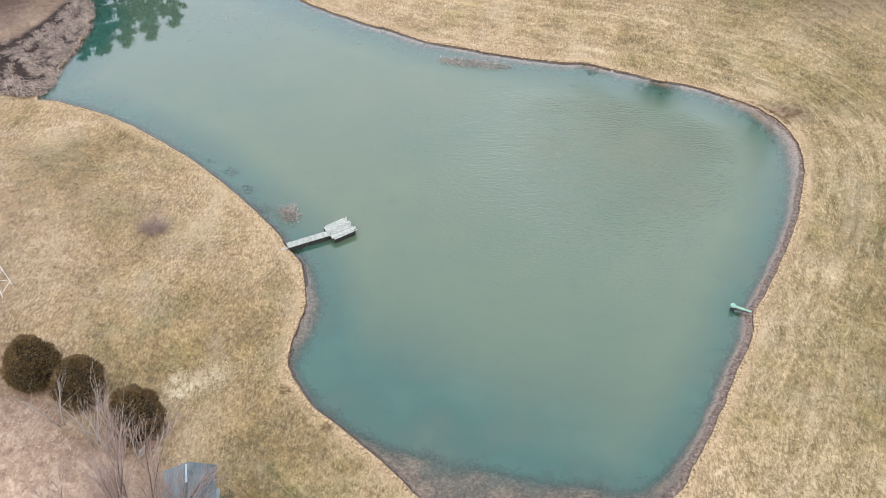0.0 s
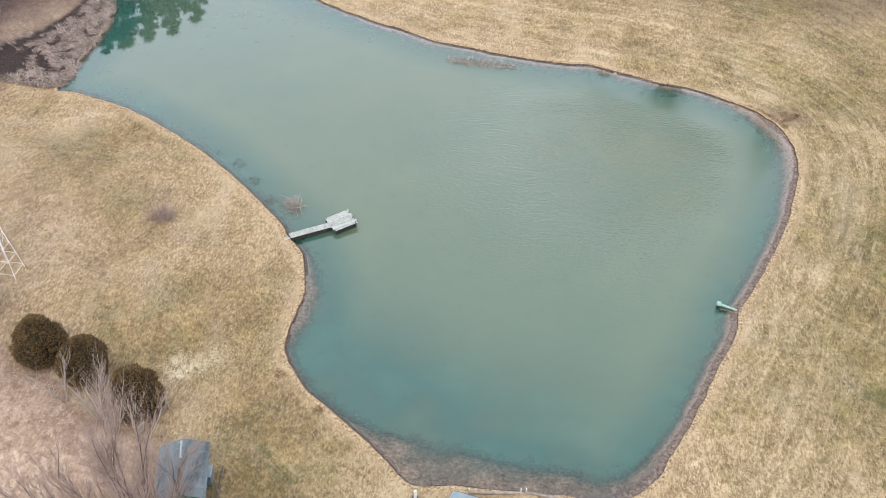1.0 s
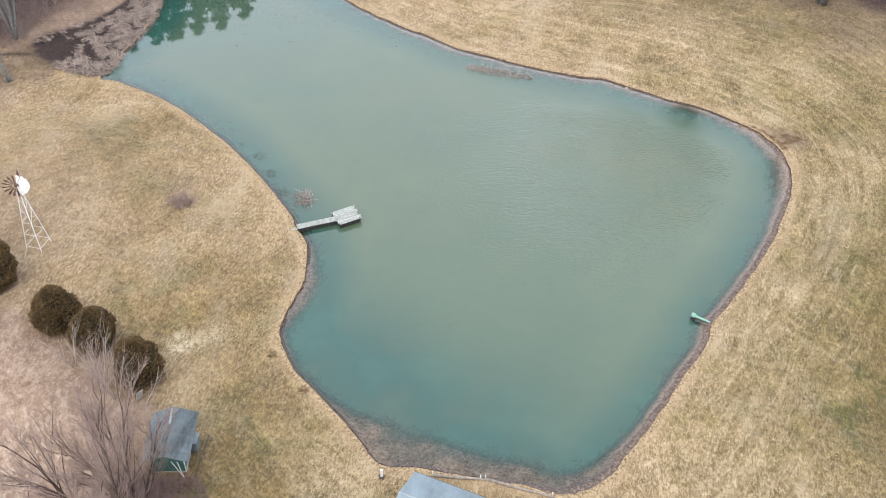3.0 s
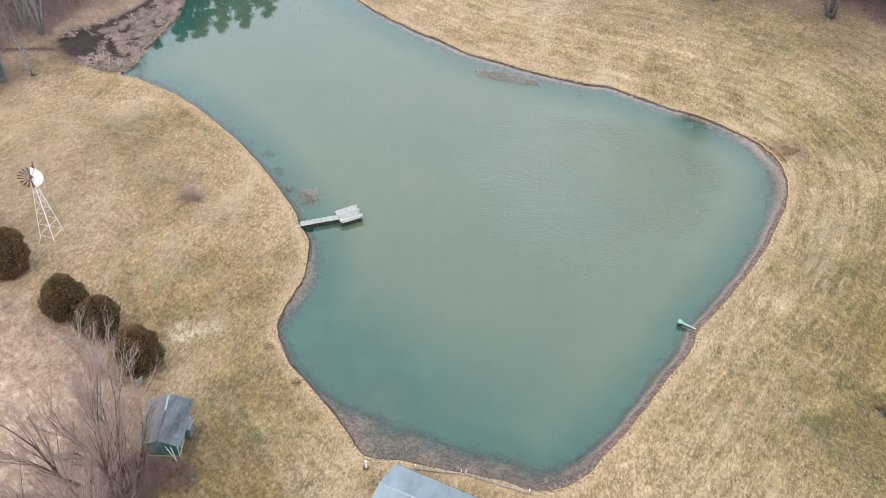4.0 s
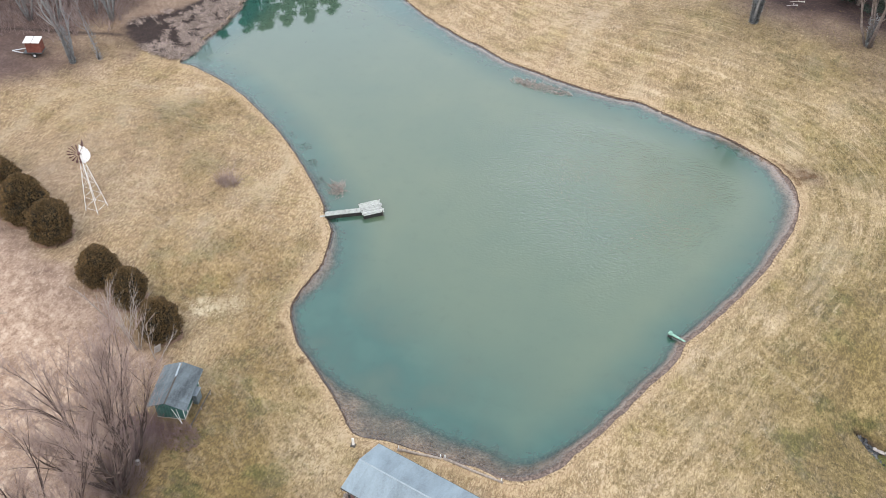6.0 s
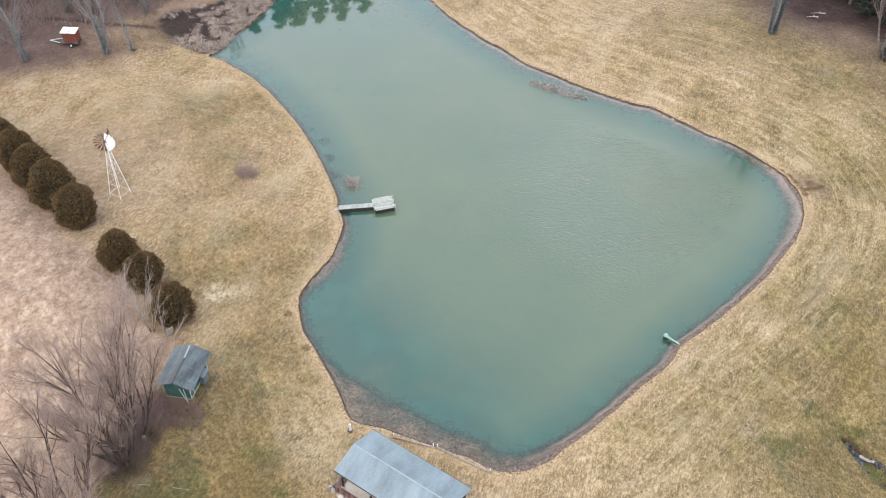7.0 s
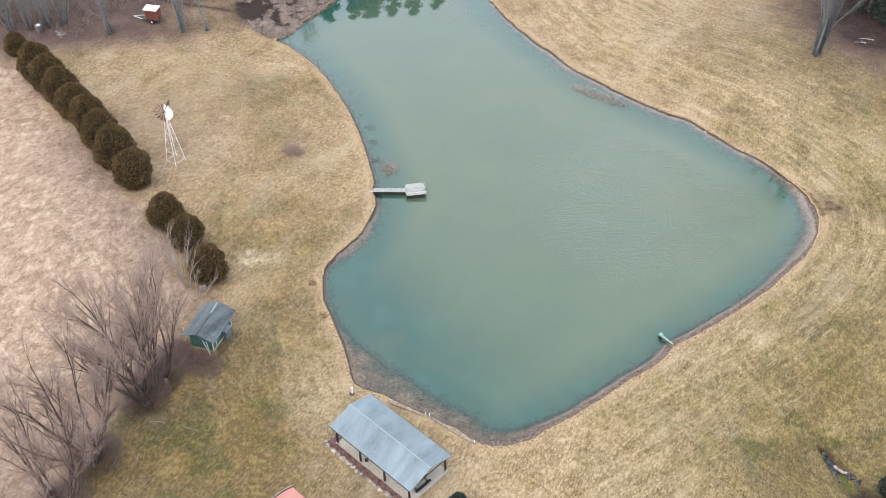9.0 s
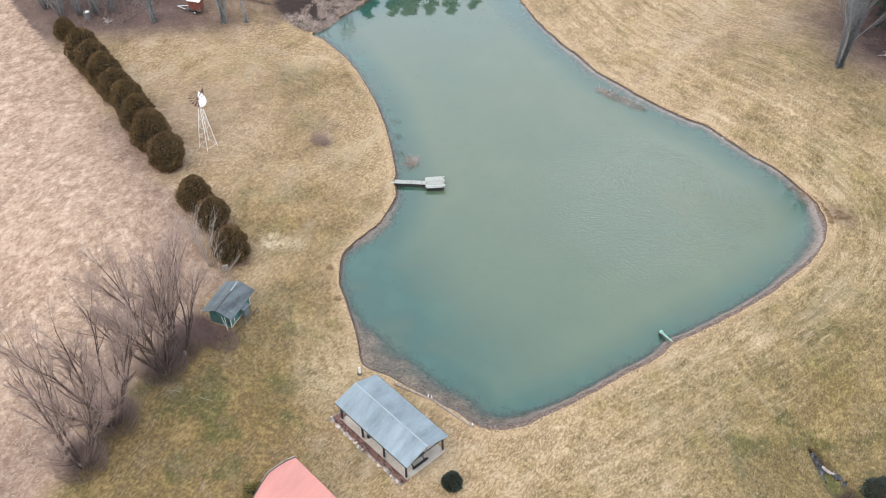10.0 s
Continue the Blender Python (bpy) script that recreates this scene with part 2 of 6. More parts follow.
    relief = n.bump(fine, 0.8, 0.05, n.bump(small, 0.7, 0.14))
    return n.done(color, 0.92, relief)


def water_material():
    """Silty water: clear enough over the shallows to show the bed, opaque where it is deep."""
    n = Nodes("silty_water")
    out = n.tree.nodes["Material Output"]
    depth = n.attr("depth")
    cloud = n.noise(0.05, 4, 0.55, offset=(5, 2, 0))
    cloud2 = n.noise(0.16, 3, 0.5, offset=(1, 8, 0))
    silt = n.ramp(n.calc("ADD", n.calc("MULTIPLY", cloud, 0.7), n.calc("MULTIPLY", cloud2, 0.3)), [(0.36, (0.075, 0.115, 0.075)), (0.64, (0.093, 0.127, 0.078))])
    clear = n.ramp(cloud2, [(0.35, (0.013, 0.062, 0.052)), (0.65, (0.027, 0.090, 0.070))])
    tone = n.mix(n.calc("MULTIPLY", n.attr("teal"), n.span(cloud2, 0.25, 0.6, 0.6, 1.0)), silt, clear)
    body = n.add("ShaderNodeBsdfDiffuse")
    n.link(tone, body.inputs["Color"])
    seen = n.add("ShaderNodeBsdfTransparent")
    seen.inputs["Color"].default_value = (0.90, 0.89, 0.85, 1)
    mottle = n.noise(0.7, 4, 0.65, offset=(2, 6, 0))
    thick = n.calc("SUBTRACT", 1.0, n.calc("EXPONENT", n.calc("MULTIPLY", n.calc("MULTIPLY", depth, n.span(mottle, 0.3, 0.7, 0.45, 1.55)), -2.3)))
    under = n.add("ShaderNodeMixShader")
    n.link(thick, under.inputs[0])
    n.link(seen.outputs[0], under.inputs[1])
    n.link(body.outputs[0], under.inputs[2])
    ripple = n.noise(2.5, 3, 0.6, stretch=(1, 1.5, 1), turn=20)
    swell = n.noise(0.5, 2, 0.5)
    breeze = n.calc("MULTIPLY", n.span(n.noise(0.12, 2, 0.5, offset=(4, 4, 0)), 0.25, 0.6, 0.45, 1.0), n.attr("breeze"))
    h = n.calc("ADD", n.calc("MULTIPLY", ripple, n.calc("ADD", n.calc("MULTIPLY", breeze, 3.0), 0.015)), n.calc("MULTIPLY", swell, 0.02))
    normal = n.bump(h, 0.5, 0.12)
    gloss = n.add("ShaderNodeBsdfGlossy", Roughness=0.025)
    n.link(normal, gloss.inputs["Normal"])
    fres = n.add("ShaderNodeFresnel", IOR=1.33)
    n.link(normal, fres.inputs["Normal"])
    top = n.add("ShaderNodeMixShader")
    n.link(n.calc("MULTIPLY", fres.outputs[0], 3.5), top.inputs[0])
    n.link(under.outputs[0], top.inputs[1])
    n.link(gloss.outputs[0], top.inputs[2])
    n.link(top.outputs[0], out.inputs["Surface"])
    return n.mat


GROUND = ground_material()
WATER = water_material()
WOOD_GREY = plain("weathered_boards", (0.16, 0.168, 0.15), (0.315, 0.33, 0.30), (0.47, 0.485, 0.45), 5.0, 0.85, 0.006, stretch=(1, 1, 1), vary=0.12)
# near-black timber; the shade below the dock is put into its colour
WOOD_SHADE = plain("shade_black_timber", (0.006, 0.006, 0.005), (0.014, 0.013, 0.011), (0.03, 0.027, 0.023), 4.0, 0.9)
WOOD_DARK = plain("wet_dark_timber", (0.035, 0.03, 0.026), (0.07, 0.06, 0.05), (0.12, 0.1, 0.085), 4.0, 0.8)
LOG = plain("peeled_grey_log", (0.13, 0.105, 0.085), (0.26, 0.215, 0.175), (0.40, 0.35, 0.30), 3.0, 0.85)
PAINT_WHITE = plain("chalky_white_paint", (0.62, 0.62, 0.60), (0.76, 0.76, 0.74), (0.84, 0.84, 0.82), 3.0, 0.6, 0.002)
STEEL = plain("galvanized_steel", (0.42, 0.43, 0.44), (0.58, 0.6, 0.61), (0.72, 0.74, 0.75), 3.0, 0.5, 0.0, 0.3)
# rusty iron; also the painted dark of the wheel's unlit blades
RUST_SHADE = plain("rust_and_shaded_blades", (0.07, 0.03, 0.025), (0.14, 0.07, 0.06), (0.25, 0.16, 0.14), 4.0, 0.7, 0.0)
BARK = plain("grey_brown_bark", (0.075, 0.055, 0.048), (0.145, 0.115, 0.10), (0.24, 0.20, 0.18), 3.0, 0.95, 0.02)
BARK_PALE = plain("pale_grey_bark", (0.15, 0.135, 0.12), (0.28, 0.255, 0.23), (0.42, 0.39, 0.36), 3.0, 0.9, 0.01)
BARK_GREY = plain("lichen_grey_bark", (0.10, 0.098, 0.095), (0.19, 0.186, 0.18), (0.30, 0.295, 0.285), 3.0, 0.95, 0.02)
MAUVE = plain("purple_grey_twigs", (0.19, 0.128, 0.110), (0.30, 0.222, 0.19), (0.42, 0.32, 0.282), 2.0, 0.9, 0.0)
LICHEN = plain("blue_grey_lichened_twigs", (0.12, 0.125, 0.13), (0.20, 0.21, 0.215), (0.30, 0.31, 0.315), 2.0, 0.95, 0.0)
PLUM = plain("plum_brown_brambles", (0.12, 0.072, 0.07), (0.225, 0.145, 0.138), (0.33, 0.235, 0.222), 2.0, 0.9, 0.0)
TWIG = plain("mauve_brown_twigs", (0.15, 0.108, 0.098), (0.235, 0.175, 0.16), (0.33, 0.26, 0.24), 2.0, 0.9, 0.0)
IVY = leafy("dull_lichen_and_ivy", (0.075, 0.077, 0.075), (0.16, 0.165, 0.163), (0.28, 0.285, 0.28))
YEW = leafy("bronze_green_needles", (0.045, 0.028, 0.011), (0.118, 0.073, 0.026), (0.235, 0.145, 0.054))
# near-black colour that stands in for the shade inside dense foliage
YEW_CORE = plain("painted_inner_shade", (0.010, 0.009, 0.005), (0.02, 0.017, 0.009), (0.035, 0.028, 0.014), 4.0, 0.95)
HOLLY = leafy("dark_green_leaves", (0.010, 0.016, 0.012), (0.025, 0.038, 0.027), (0.055, 0.075, 0.05))
FIR = leafy("pine_needles", (0.015, 0.035, 0.016), (0.035, 0.075, 0.03), (0.07, 0.12, 0.05))
REED = leafy("matted_dead_reeds", (0.06, 0.042, 0.034), (0.23, 0.172, 0.14), (0.52, 0.42, 0.36), 0.9)
STALK = leafy("dead_water_stalks", (0.16, 0.125, 0.105), (0.30, 0.24, 0.205), (0.46, 0.39, 0.345), 0.9)
WEED = leafy("dark_water_weed", (0.03, 0.035, 0.03), (0.06, 0.065, 0.055), (0.11, 0.105, 0.09), 0.9)
BLEACHED = plain("bleached_log", (0.25, 0.22, 0.20), (0.40, 0.365, 0.335), (0.55, 0.515, 0.48), 3.0, 0.9, 0.01)
STONE = plain("field_stones", (0.17, 0.14, 0.12), (0.34, 0.295, 0.26), (0.56, 0.51, 0.46), 4.0, 0.9, 0.02, vary=0.5)
CONCRETE = plain("pale_concrete", (0.36, 0.32, 0.27), (0.46, 0.415, 0.355), (0.55, 0.505, 0.445), 1.2, 0.85, 0.004)
MULCH = plain("red_brown_mulch", (0.07, 0.03, 0.025), (0.16, 0.085, 0.07), (0.27, 0.17, 0.145), 5.0, 0.95, 0.03)
TEAL_PAINT = plain("faded_teal_paint", (0.03, 0.10, 0.085), (0.055, 0.155, 0.13), (0.10, 0.22, 0.19), 2.0, 0.6, 0.003)
GREEN_PLASTIC = plain("faded_green_plastic", (0.12, 0.27, 0.20), (0.20, 0.38, 0.29), (0.34, 0.52, 0.43), 3.0, 0.45, 0.0)
BLACK = plain("black_paint", (0.012, 0.012, 0.013), (0.02, 0.02, 0.022), (0.035, 0.035, 0.036), 3.0, 0.5, 0.0)
RED_WOOD = plain("barn_red_boards", (0.10, 0.028, 0.018), (0.19, 0.06, 0.04), (0.27, 0.11, 0.08), 3.0, 0.8, 0.005)


def roof_metal(name, base, turn, rough=0.35, depth=0.2):
    """Sheet metal with dents, runs of dirt and paler worn panels."""
    n = Nodes(name)
    stain = n.noise(0.5, 4, 0.6, stretch=(1.0, 0.35, 1.0), turn=turn)
    runs = n.noise(1.6, 3, 0.6, stretch=(1.0, 0.18, 1.0), turn=turn, offset=(3, 8, 0))
    fine = n.noise(7, 3)
    f = n.calc("ADD", n.calc("ADD", n.calc("MULTIPLY", stain, 0.5), n.calc("MULTIPLY", runs, 0.3)), n.calc("MULTIPLY", fine, 0.2))
    info = n.add("ShaderNodeObjectInfo")
    tone = n.ramp(f, [(0.36, tuple(c * (1 - 1.3 * depth) for c in base)), (0.5, base), (0.64, tuple(min(1, c * (1 + depth)) for c in base))])
    hsv = n.add("ShaderNodeHueSaturation")
    n.link(n.span(info.outputs["Random"], 0, 1, 1 - 0.3 * depth, 1 + 0.3 * depth), hsv.inputs["Value"])
    n.link(tone, hsv.inputs["Color"])
    dents = n.noise(0.9, 2, 0.5, stretch=(1.0, 0.5, 1.0), turn=turn + 30, offset=(2, 2, 0))
    return n.done(hsv.outputs["Color"], n.span(stain, 0.3, 0.7, rough, rough + 0.2), n.bump(dents, 0.8, 0.16), 0.25)


ROOF_BLUE = roof_metal("blue_grey_roof_metal", (0.196, 0.248, 0.274), -17, depth=0.24)
ROOF_SLATE = roof_metal("dull_slate_roof_metal", (0.118, 0.142, 0.15), 6, rough=0.38, depth=0.5)
ROOF_PINK = roof_metal("sun_faded_red_roof_metal", (0.52, 0.235, 0.20), 20, rough=0.55, depth=0.12)
RIDGE = plain("pale_ridge_cap", (0.22, 0.27, 0.29), (0.29, 0.34, 0.365), (0.37, 0.42, 0.445), 2.0, 0.4, 0.0, 0.2)


# ---- mesh helpers ----
class Shape:
    """Gathers vertices and faces of one mesh."""

    def __init__(self):
        self.v, self.f = [], []

    def add(self, verts, faces):
        k = len(self.v)
        self.v += [tuple(p) for p in verts]
        self.f += [tuple(i + k for i in f) for f in faces]
        return self

    def box(self, centre, size, m=None, taper=1.0):
        """A box with its edges cut off a little; taper scales its top."""
        hx, hy, hz = (s / 2 for s in size)
        c = min(hx, hy, hz) * 0.18
        bm = bmesh.new()
        bmesh.ops.create_cube(bm, size=1)
        for v in bm.verts:
            k = taper if v.co.z > 0 else 1.0
            v.co = Vector((v.co.x * 2 * hx * k, v.co.y * 2 * hy * k, v.co.z * 2 * hz))
        bmesh.ops.bevel(bm, geom=bm.edges[:], offset=c, segments=1, affect="EDGES")
        bm.verts.index_update()
        m = m or Matrix()
        at = Vector(centre)
        self.add([m @ (v.co + at) for v in bm.verts], [[v.index for v in f.verts] for f in bm.faces])
        bm.free()
        return self

    def tube(self, points, radii, sides=6, caps=True):
        """A round bar along a line of points."""
        k = len(self.v)
        pts = [Vector(p) for p in points]
        for i, p in enumerate(pts):
            d = (pts[min(i + 1, len(pts) - 1)] - pts[max(i - 1, 0)]).normalized()
            a = d.cross(Vector((0, 0, 1)) if abs(d.z) < 0.9 else Vector((1, 0, 0))).normalized()
            b = d.cross(a)
            for s in range(sides):
                w = 2 * math.pi * s / sides
                self.v.append(tuple(p + (a * math.cos(w) + b * math.sin(w)) * radii[i]))
        for i in range(len(pts) - 1):
            for s in range(sides):
                q = (s + 1) % sides
                self.f.append((k + i * sides + s, k + i * sides + q, k + (i + 1) * sides + q, k + (i + 1) * sides + s))
        if caps:
            self.f.append(tuple(k + s for s in reversed(range(sides))))
            self.f.append(tuple(k + (len(pts) - 1) * sides + s for s in range(sides)))
        return self

    def lump(self, centre, radii, seed=0, rough=0.25, rings=5, sides=8, m=None):
        """A stone-like uneven ball."""
        r = random.Random(seed)
        verts, faces = [], []
        for i in range(rings + 1):
            a = math.pi * i / rings
            for s in range(sides):
                w = 2 * math.pi * (s + 0.5 * (i % 2)) / sides
                k = 1 + r.uniform(-rough, rough)
                verts.append(Vector((math.sin(a) * math.cos(w) * radii[0] * k, math.sin(a) * math.sin(w) * radii[1] * k, math.cos(a) * radii[2] * k)) + Vector(centre))
        for i in range(rings):
            for s in range(sides):
                q = (s + 1) % sides
                faces.append((i * sides + s, (i + 1) * sides + s, (i + 1) * sides + q, i * sides + q))
        if m:
            verts = [m @ v for v in verts]
        return self.add(verts, faces)

    def mesh(self, name, material, smooth=False):
        me = bpy.data.meshes.new(name)
        me.from_pydata(self.v, [], self.f)
        me.materials.append(material)
        if smooth:
            me.polygons.foreach_set("use_smooth", [True] * len(me.polygons))
        me.update()
        return me


def thing(name, at, label, category, group="", turn=0.0, kind=""):
    ob = new(name)
    ob.empty_display_size = 0.3
    ob.matrix_world = pose(*at, 0, 0, turn)
    return tagged(ob, label, category, group, kind)


def part(name, shape, material, parent=None, label="", smooth=False):
    me = shape if isinstance(shape, bpy.types.Mesh) else shape.mesh(name, material, smooth)
    ob = new(name, me)
    ob.parent = parent
    return tagged(ob, label)


# ---- the lie of the land ----
SHORE = [(-45.0, 89.9), (-42.8, 89.2), (-38.2, 87.3), (-34.0, 84.9), (-30.8, 82.4), (-27.8, 80.1), (-24.6, 77.2), (-21.4, 73.8),
         (-18.7, 70.7), (-16.8, 68.3), (-16.0, 66.8), (-14.8, 65.3), (-14.0, 63.5), (-13.5, 60.0), (-13.7, 57.3), (-14.0, 54.2),
         (-13.6, 52.4), (-12.7, 50.8), (-11.5, 49.0), (-9.8, 47.6), (-7.8, 45.8), (-5.1, 43.2), (-3.5, 41.4), (-2.4, 40.8), (0.0, 40.9),
         (3.2, 40.7), (7.9, 40.4), (10.3, 40.0), (12.4, 40.4), (14.3, 42.0), (15.4, 43.9), (16.7, 46.0), (18.6, 49.6), (20.2, 53.0),
         (21.6, 55.5), (22.2, 57.3), (22.5, 58.8), (23.2, 60.0), (25.0, 63.0), (26.6, 66.3), (27.9, 68.8), (29.3, 72.5), (30.6, 76.5),
         (31.2, 80.0), (31.1, 82.6), (30.2, 85.6), (28.5, 87.8), (25.7, 90.0)]
SHORE += [(23.0, 91.7), (19.5, 93.0), (15.3, 94.8), (12.1, 96.3), (9.6, 96.4), (6.0, 97.2), (2.4, 98.2), (-1.1, 99.5), (-5.0, 100.9),
          (-9.1, 103.3), (-13.2, 105.5), (-18.5, 109.0)]
SHORE += [(-23.8, 113.4), (-29.0, 117.5), (-36.0, 119.5), (-42.5, 117.0), (-45.6, 111.5), (-44.2, 106.5), (-43.7, 102.5), (-44.1, 98.0), (-44.6, 94.0)]


def closed_curve(pts, per=8):
    p = np.array(pts, float)
    n = len(p)
    out = []
    for i in range(n):
        a, b, c, d = p[i - 1], p[i], p[(i + 1) % n], p[(i + 2) % n]
        for t in np.arange(per) / per:
            out.append(0.5 * (2 * b + (c - a) * t + (2 * a - 5 * b + 4 * c - d) * t * t + (3 * b - a - 3 * c + d) * t ** 3))
    return np.array(out)


def crumbled(loop):
    """The same line with the small bays and knobs of a crumbling bank."""
    out = []
    for (ax, ay), (x, y), (bx, by) in zip(np.roll(loop, 1, axis=0), loop, np.roll(loop, -1, axis=0)):
        d = math.hypot(bx - ax, by - ay)
        k = 0.12 * noise.noise(Vector((x * 0.55, y * 0.55, 2.0))) + 0.06 * noise.noise(Vector((x * 1.7, y * 1.7, 5.0)))
        out.append((x - (by - ay) / d * k, y + (bx - ax) / d * k))
    return np.array(out)


RIM = crumbled(closed_curve(SHORE))


def side_of(x, y, loop, along=None):
    """Distance from a closed line: positive outside it, negative inside; along takes the way run along the line."""
    x, y = np.asarray(x, float).ravel(), np.asarray(y, float).ravel()
    best = np.full(x.shape, 1e18)
    inside = np.zeros(x.shape, bool)
    run = 0.0
    for (ax, ay), (bx, by) in zip(loop, np.roll(loop, -1, axis=0)):
        dx, dy = bx - ax, by - ay
        t = np.clip(((x - ax) * dx + (y - ay) * dy) / max(dx * dx + dy * dy, 1e-12), 0, 1)
        far = (x - ax - t * dx) ** 2 + (y - ay - t * dy) ** 2
        if along is not None:
            along[:] = np.where(far < best, run + t * math.hypot(dx, dy), along)
        run += math.hypot(dx, dy)
        best = np.minimum(best, far)
        if ay != by:
            inside ^= ((ay > y) != (by > y)) & (x < (bx - ax) * (y - ay) / (by - ay) + ax)
    return np.where(inside, -1, 1) * np.sqrt(best)


RISE = np.array([(-38, 58.5, 2.3), (-38, 50, 2.7), (-30, 48, 1.7), (-23, 45, 0.9), (-40, 42, 3.3), (-12, 44, 0.4), (-11, 37, 0.6),
                 (-10, 28.5, 1.4), (-17.5, 28.5, 1.9), (-41.7, 73, 1.9), (-39.6, 85, 0.8), (-57, 85, 1.0), (-66, 80, 1.4), (13, 107, 2.5),
                 (23, 113, 2.9), (37, 110, 3.3), (27.6, 48.6, -0.4), (32, 57, -0.8), (39, 56, -3.1), (33, 64, 0.2), (-27.5, 66, 1.3), (4, 34, 0.4), (-17.5, 39.3, 0.8)])


def near_line(x, y, pts, width):
    """One along a line of points, falling off to nought beside it."""
    best = np.full(np.shape(x), 1e18)
    for (ax, ay), (bx, by) in zip(pts, pts[1:]):
        dx, dy = bx - ax, by - ay
        t = np.clip(((x - ax) * dx + (y - ay) * dy) / (dx * dx + dy * dy), 0, 1)
        best = np.minimum(best, (x - ax - t * dx) ** 2 + (y - ay - t * dy) ** 2)
    return np.exp(-best / width ** 2)


def smooth(t):
    t = np.clip(t, 0, 1)
    return t * t * (3 - 2 * t)


def bell(x, y, cx, cy, r):
    return np.exp(-((x - cx) ** 2 + (y - cy) ** 2) / (r * r))


def wavy(x, y, k):
    return np.sin(x * k + 1.3 * np.sin(y * k * 0.7 + 1)) * np.cos(y * k * 1.1 + 1.7 * np.sin(x * k * 0.6))


DITCH = ((38.1, 55.7), (43.6, 51.0))


def ditch_at(x, y):
    (ax, ay), (bx, by) = DITCH
    dx, dy = bx - ax, by - ay
    t = np.clip(((x - ax) * dx + (y - ay) * dy) / (dx * dx + dy * dy), 0, 3)
    d = np.hypot(x - ax - t * dx, y - ay - t * dy)
    return np.exp(-(d / (0.3 + 1.5 * np.minimum(t, 0.6))) ** 4)


def beach(x, y):
    """Width of the bare mud between the cut bank and the water."""
    return 0.12 + 0.62 * smooth((x - 11) / 4) * smooth((84 - y) / 8) + 0.55 * bell(x, y, 11.5, 41, 3.5) + 0.6 * bell(x, y, 29.8, 85.5, 3.5) + 0.12 * bell(x, y, -13.5, 58.5, 4.5)


def shelf(x, y):
    """Width of the shallows over which the bed still shows."""
    return 0.35 + 3.3 * bell(x, y, -2.0, 42.5, 4.5) + 2.3 * bell(x, y, 4.5, 41, 5) + 0.9 * bell(x, y, 11.5, 41, 4) + 0.75 * bell(x, y, -13.2, 59, 5) + 1.2 * bell(x, y, 30.5, 82.5, 6) + 0.75 * smooth((y - 84) / 6) * smooth((x + 22) / 14)


def bank_height(x, y):
    return (0.19 + 0.04 * wavy(x, y, 0.5) - 0.08 * smooth((y - 84) / 6)) * (1 - 0.5 * bell(x, y, -6, 44.5, 5) - 0.4 * bell(x, y, 4, 40.5, 6))


def land(x, y, sd=None):
    """Height of the ground; below nought inside the pond."""
    x, y = np.asarray(x, float), np.asarray(y, float)
    shape = x.shape
    x, y = x.ravel(), y.ravel()
    sd = side_of(x, y, RIM) if sd is None else np.ravel(sd)
    w = 0.02 * np.ones_like(x)
    z = 1.2 * w
    for px, py, pz in RISE:
        k = 1 / ((x - px) ** 2 + (y - py) ** 2 + 12) ** 2 * 400
        w, z = w + k, z + k * pz
    base = z / w
    bank = bank_height(x, y)
    up = 0.04 + (bank - 0.04) * np.clip(sd / 0.32, 0, 1) + (base - bank) * smooth((sd - 0.4) / 12.0) + 0.03 * wavy(x, y, 1.9) * smooth((sd - 0.4) / 2)
    up = up - 0.8 * ditch_at(x, y)
    b, wide = beach(x, y), shelf(x, y)
    s = -sd
    d = s - b
    down = 0.04 - 0.06 * np.clip(s / b, 0, 1) - 0.33 * np.clip(d / wide, 0, 1.3) ** 1.2 - 2.4 * smooth((d - wide * 0.7) / (1.3 + 0.7 * wide))
    down = down + 0.05 * wavy(x, y, 1.3) * np.clip(d / 1.0, 0, 1)
    return np.where(sd > 0, up, down).reshape(shape)


def ground_z(x, y):
    """Height of the ground sheet at one place."""
    i = min(max(int(np.searchsorted(gx, x)) - 1, 0), len(gx) - 2)
    j = min(max(int(np.searchsorted(gy, y)) - 1, 0), len(gy) - 2)
    u, v = (x - gx[i]) / (gx[i + 1] - gx[i]), (y - gy[j]) / (gy[j + 1] - gy[j])
    return float((1 - v) * ((1 - u) * GZ[j, i] + u * GZ[j, i + 1]) + v * ((1 - u) * GZ[j + 1, i] + u * GZ[j + 1, i + 1]))


def axis(lo, hi, fine_lo, fine_hi, fine, coarse, far):
    a = list(np.arange(fine_lo, fine_hi + 1e-6, fine))
    for sign, edge, stop in ((-1, fine_lo, lo), (1, fine_hi, hi)):
        step, p, side = coarse, edge, []
        while abs(p) < far:
            if (p - stop) * sign > 0:
                step *= 1.35
            p += sign * step
            side.append(p)
        a = side[::-1] + a if sign < 0 else a + side
    return np.array(a)


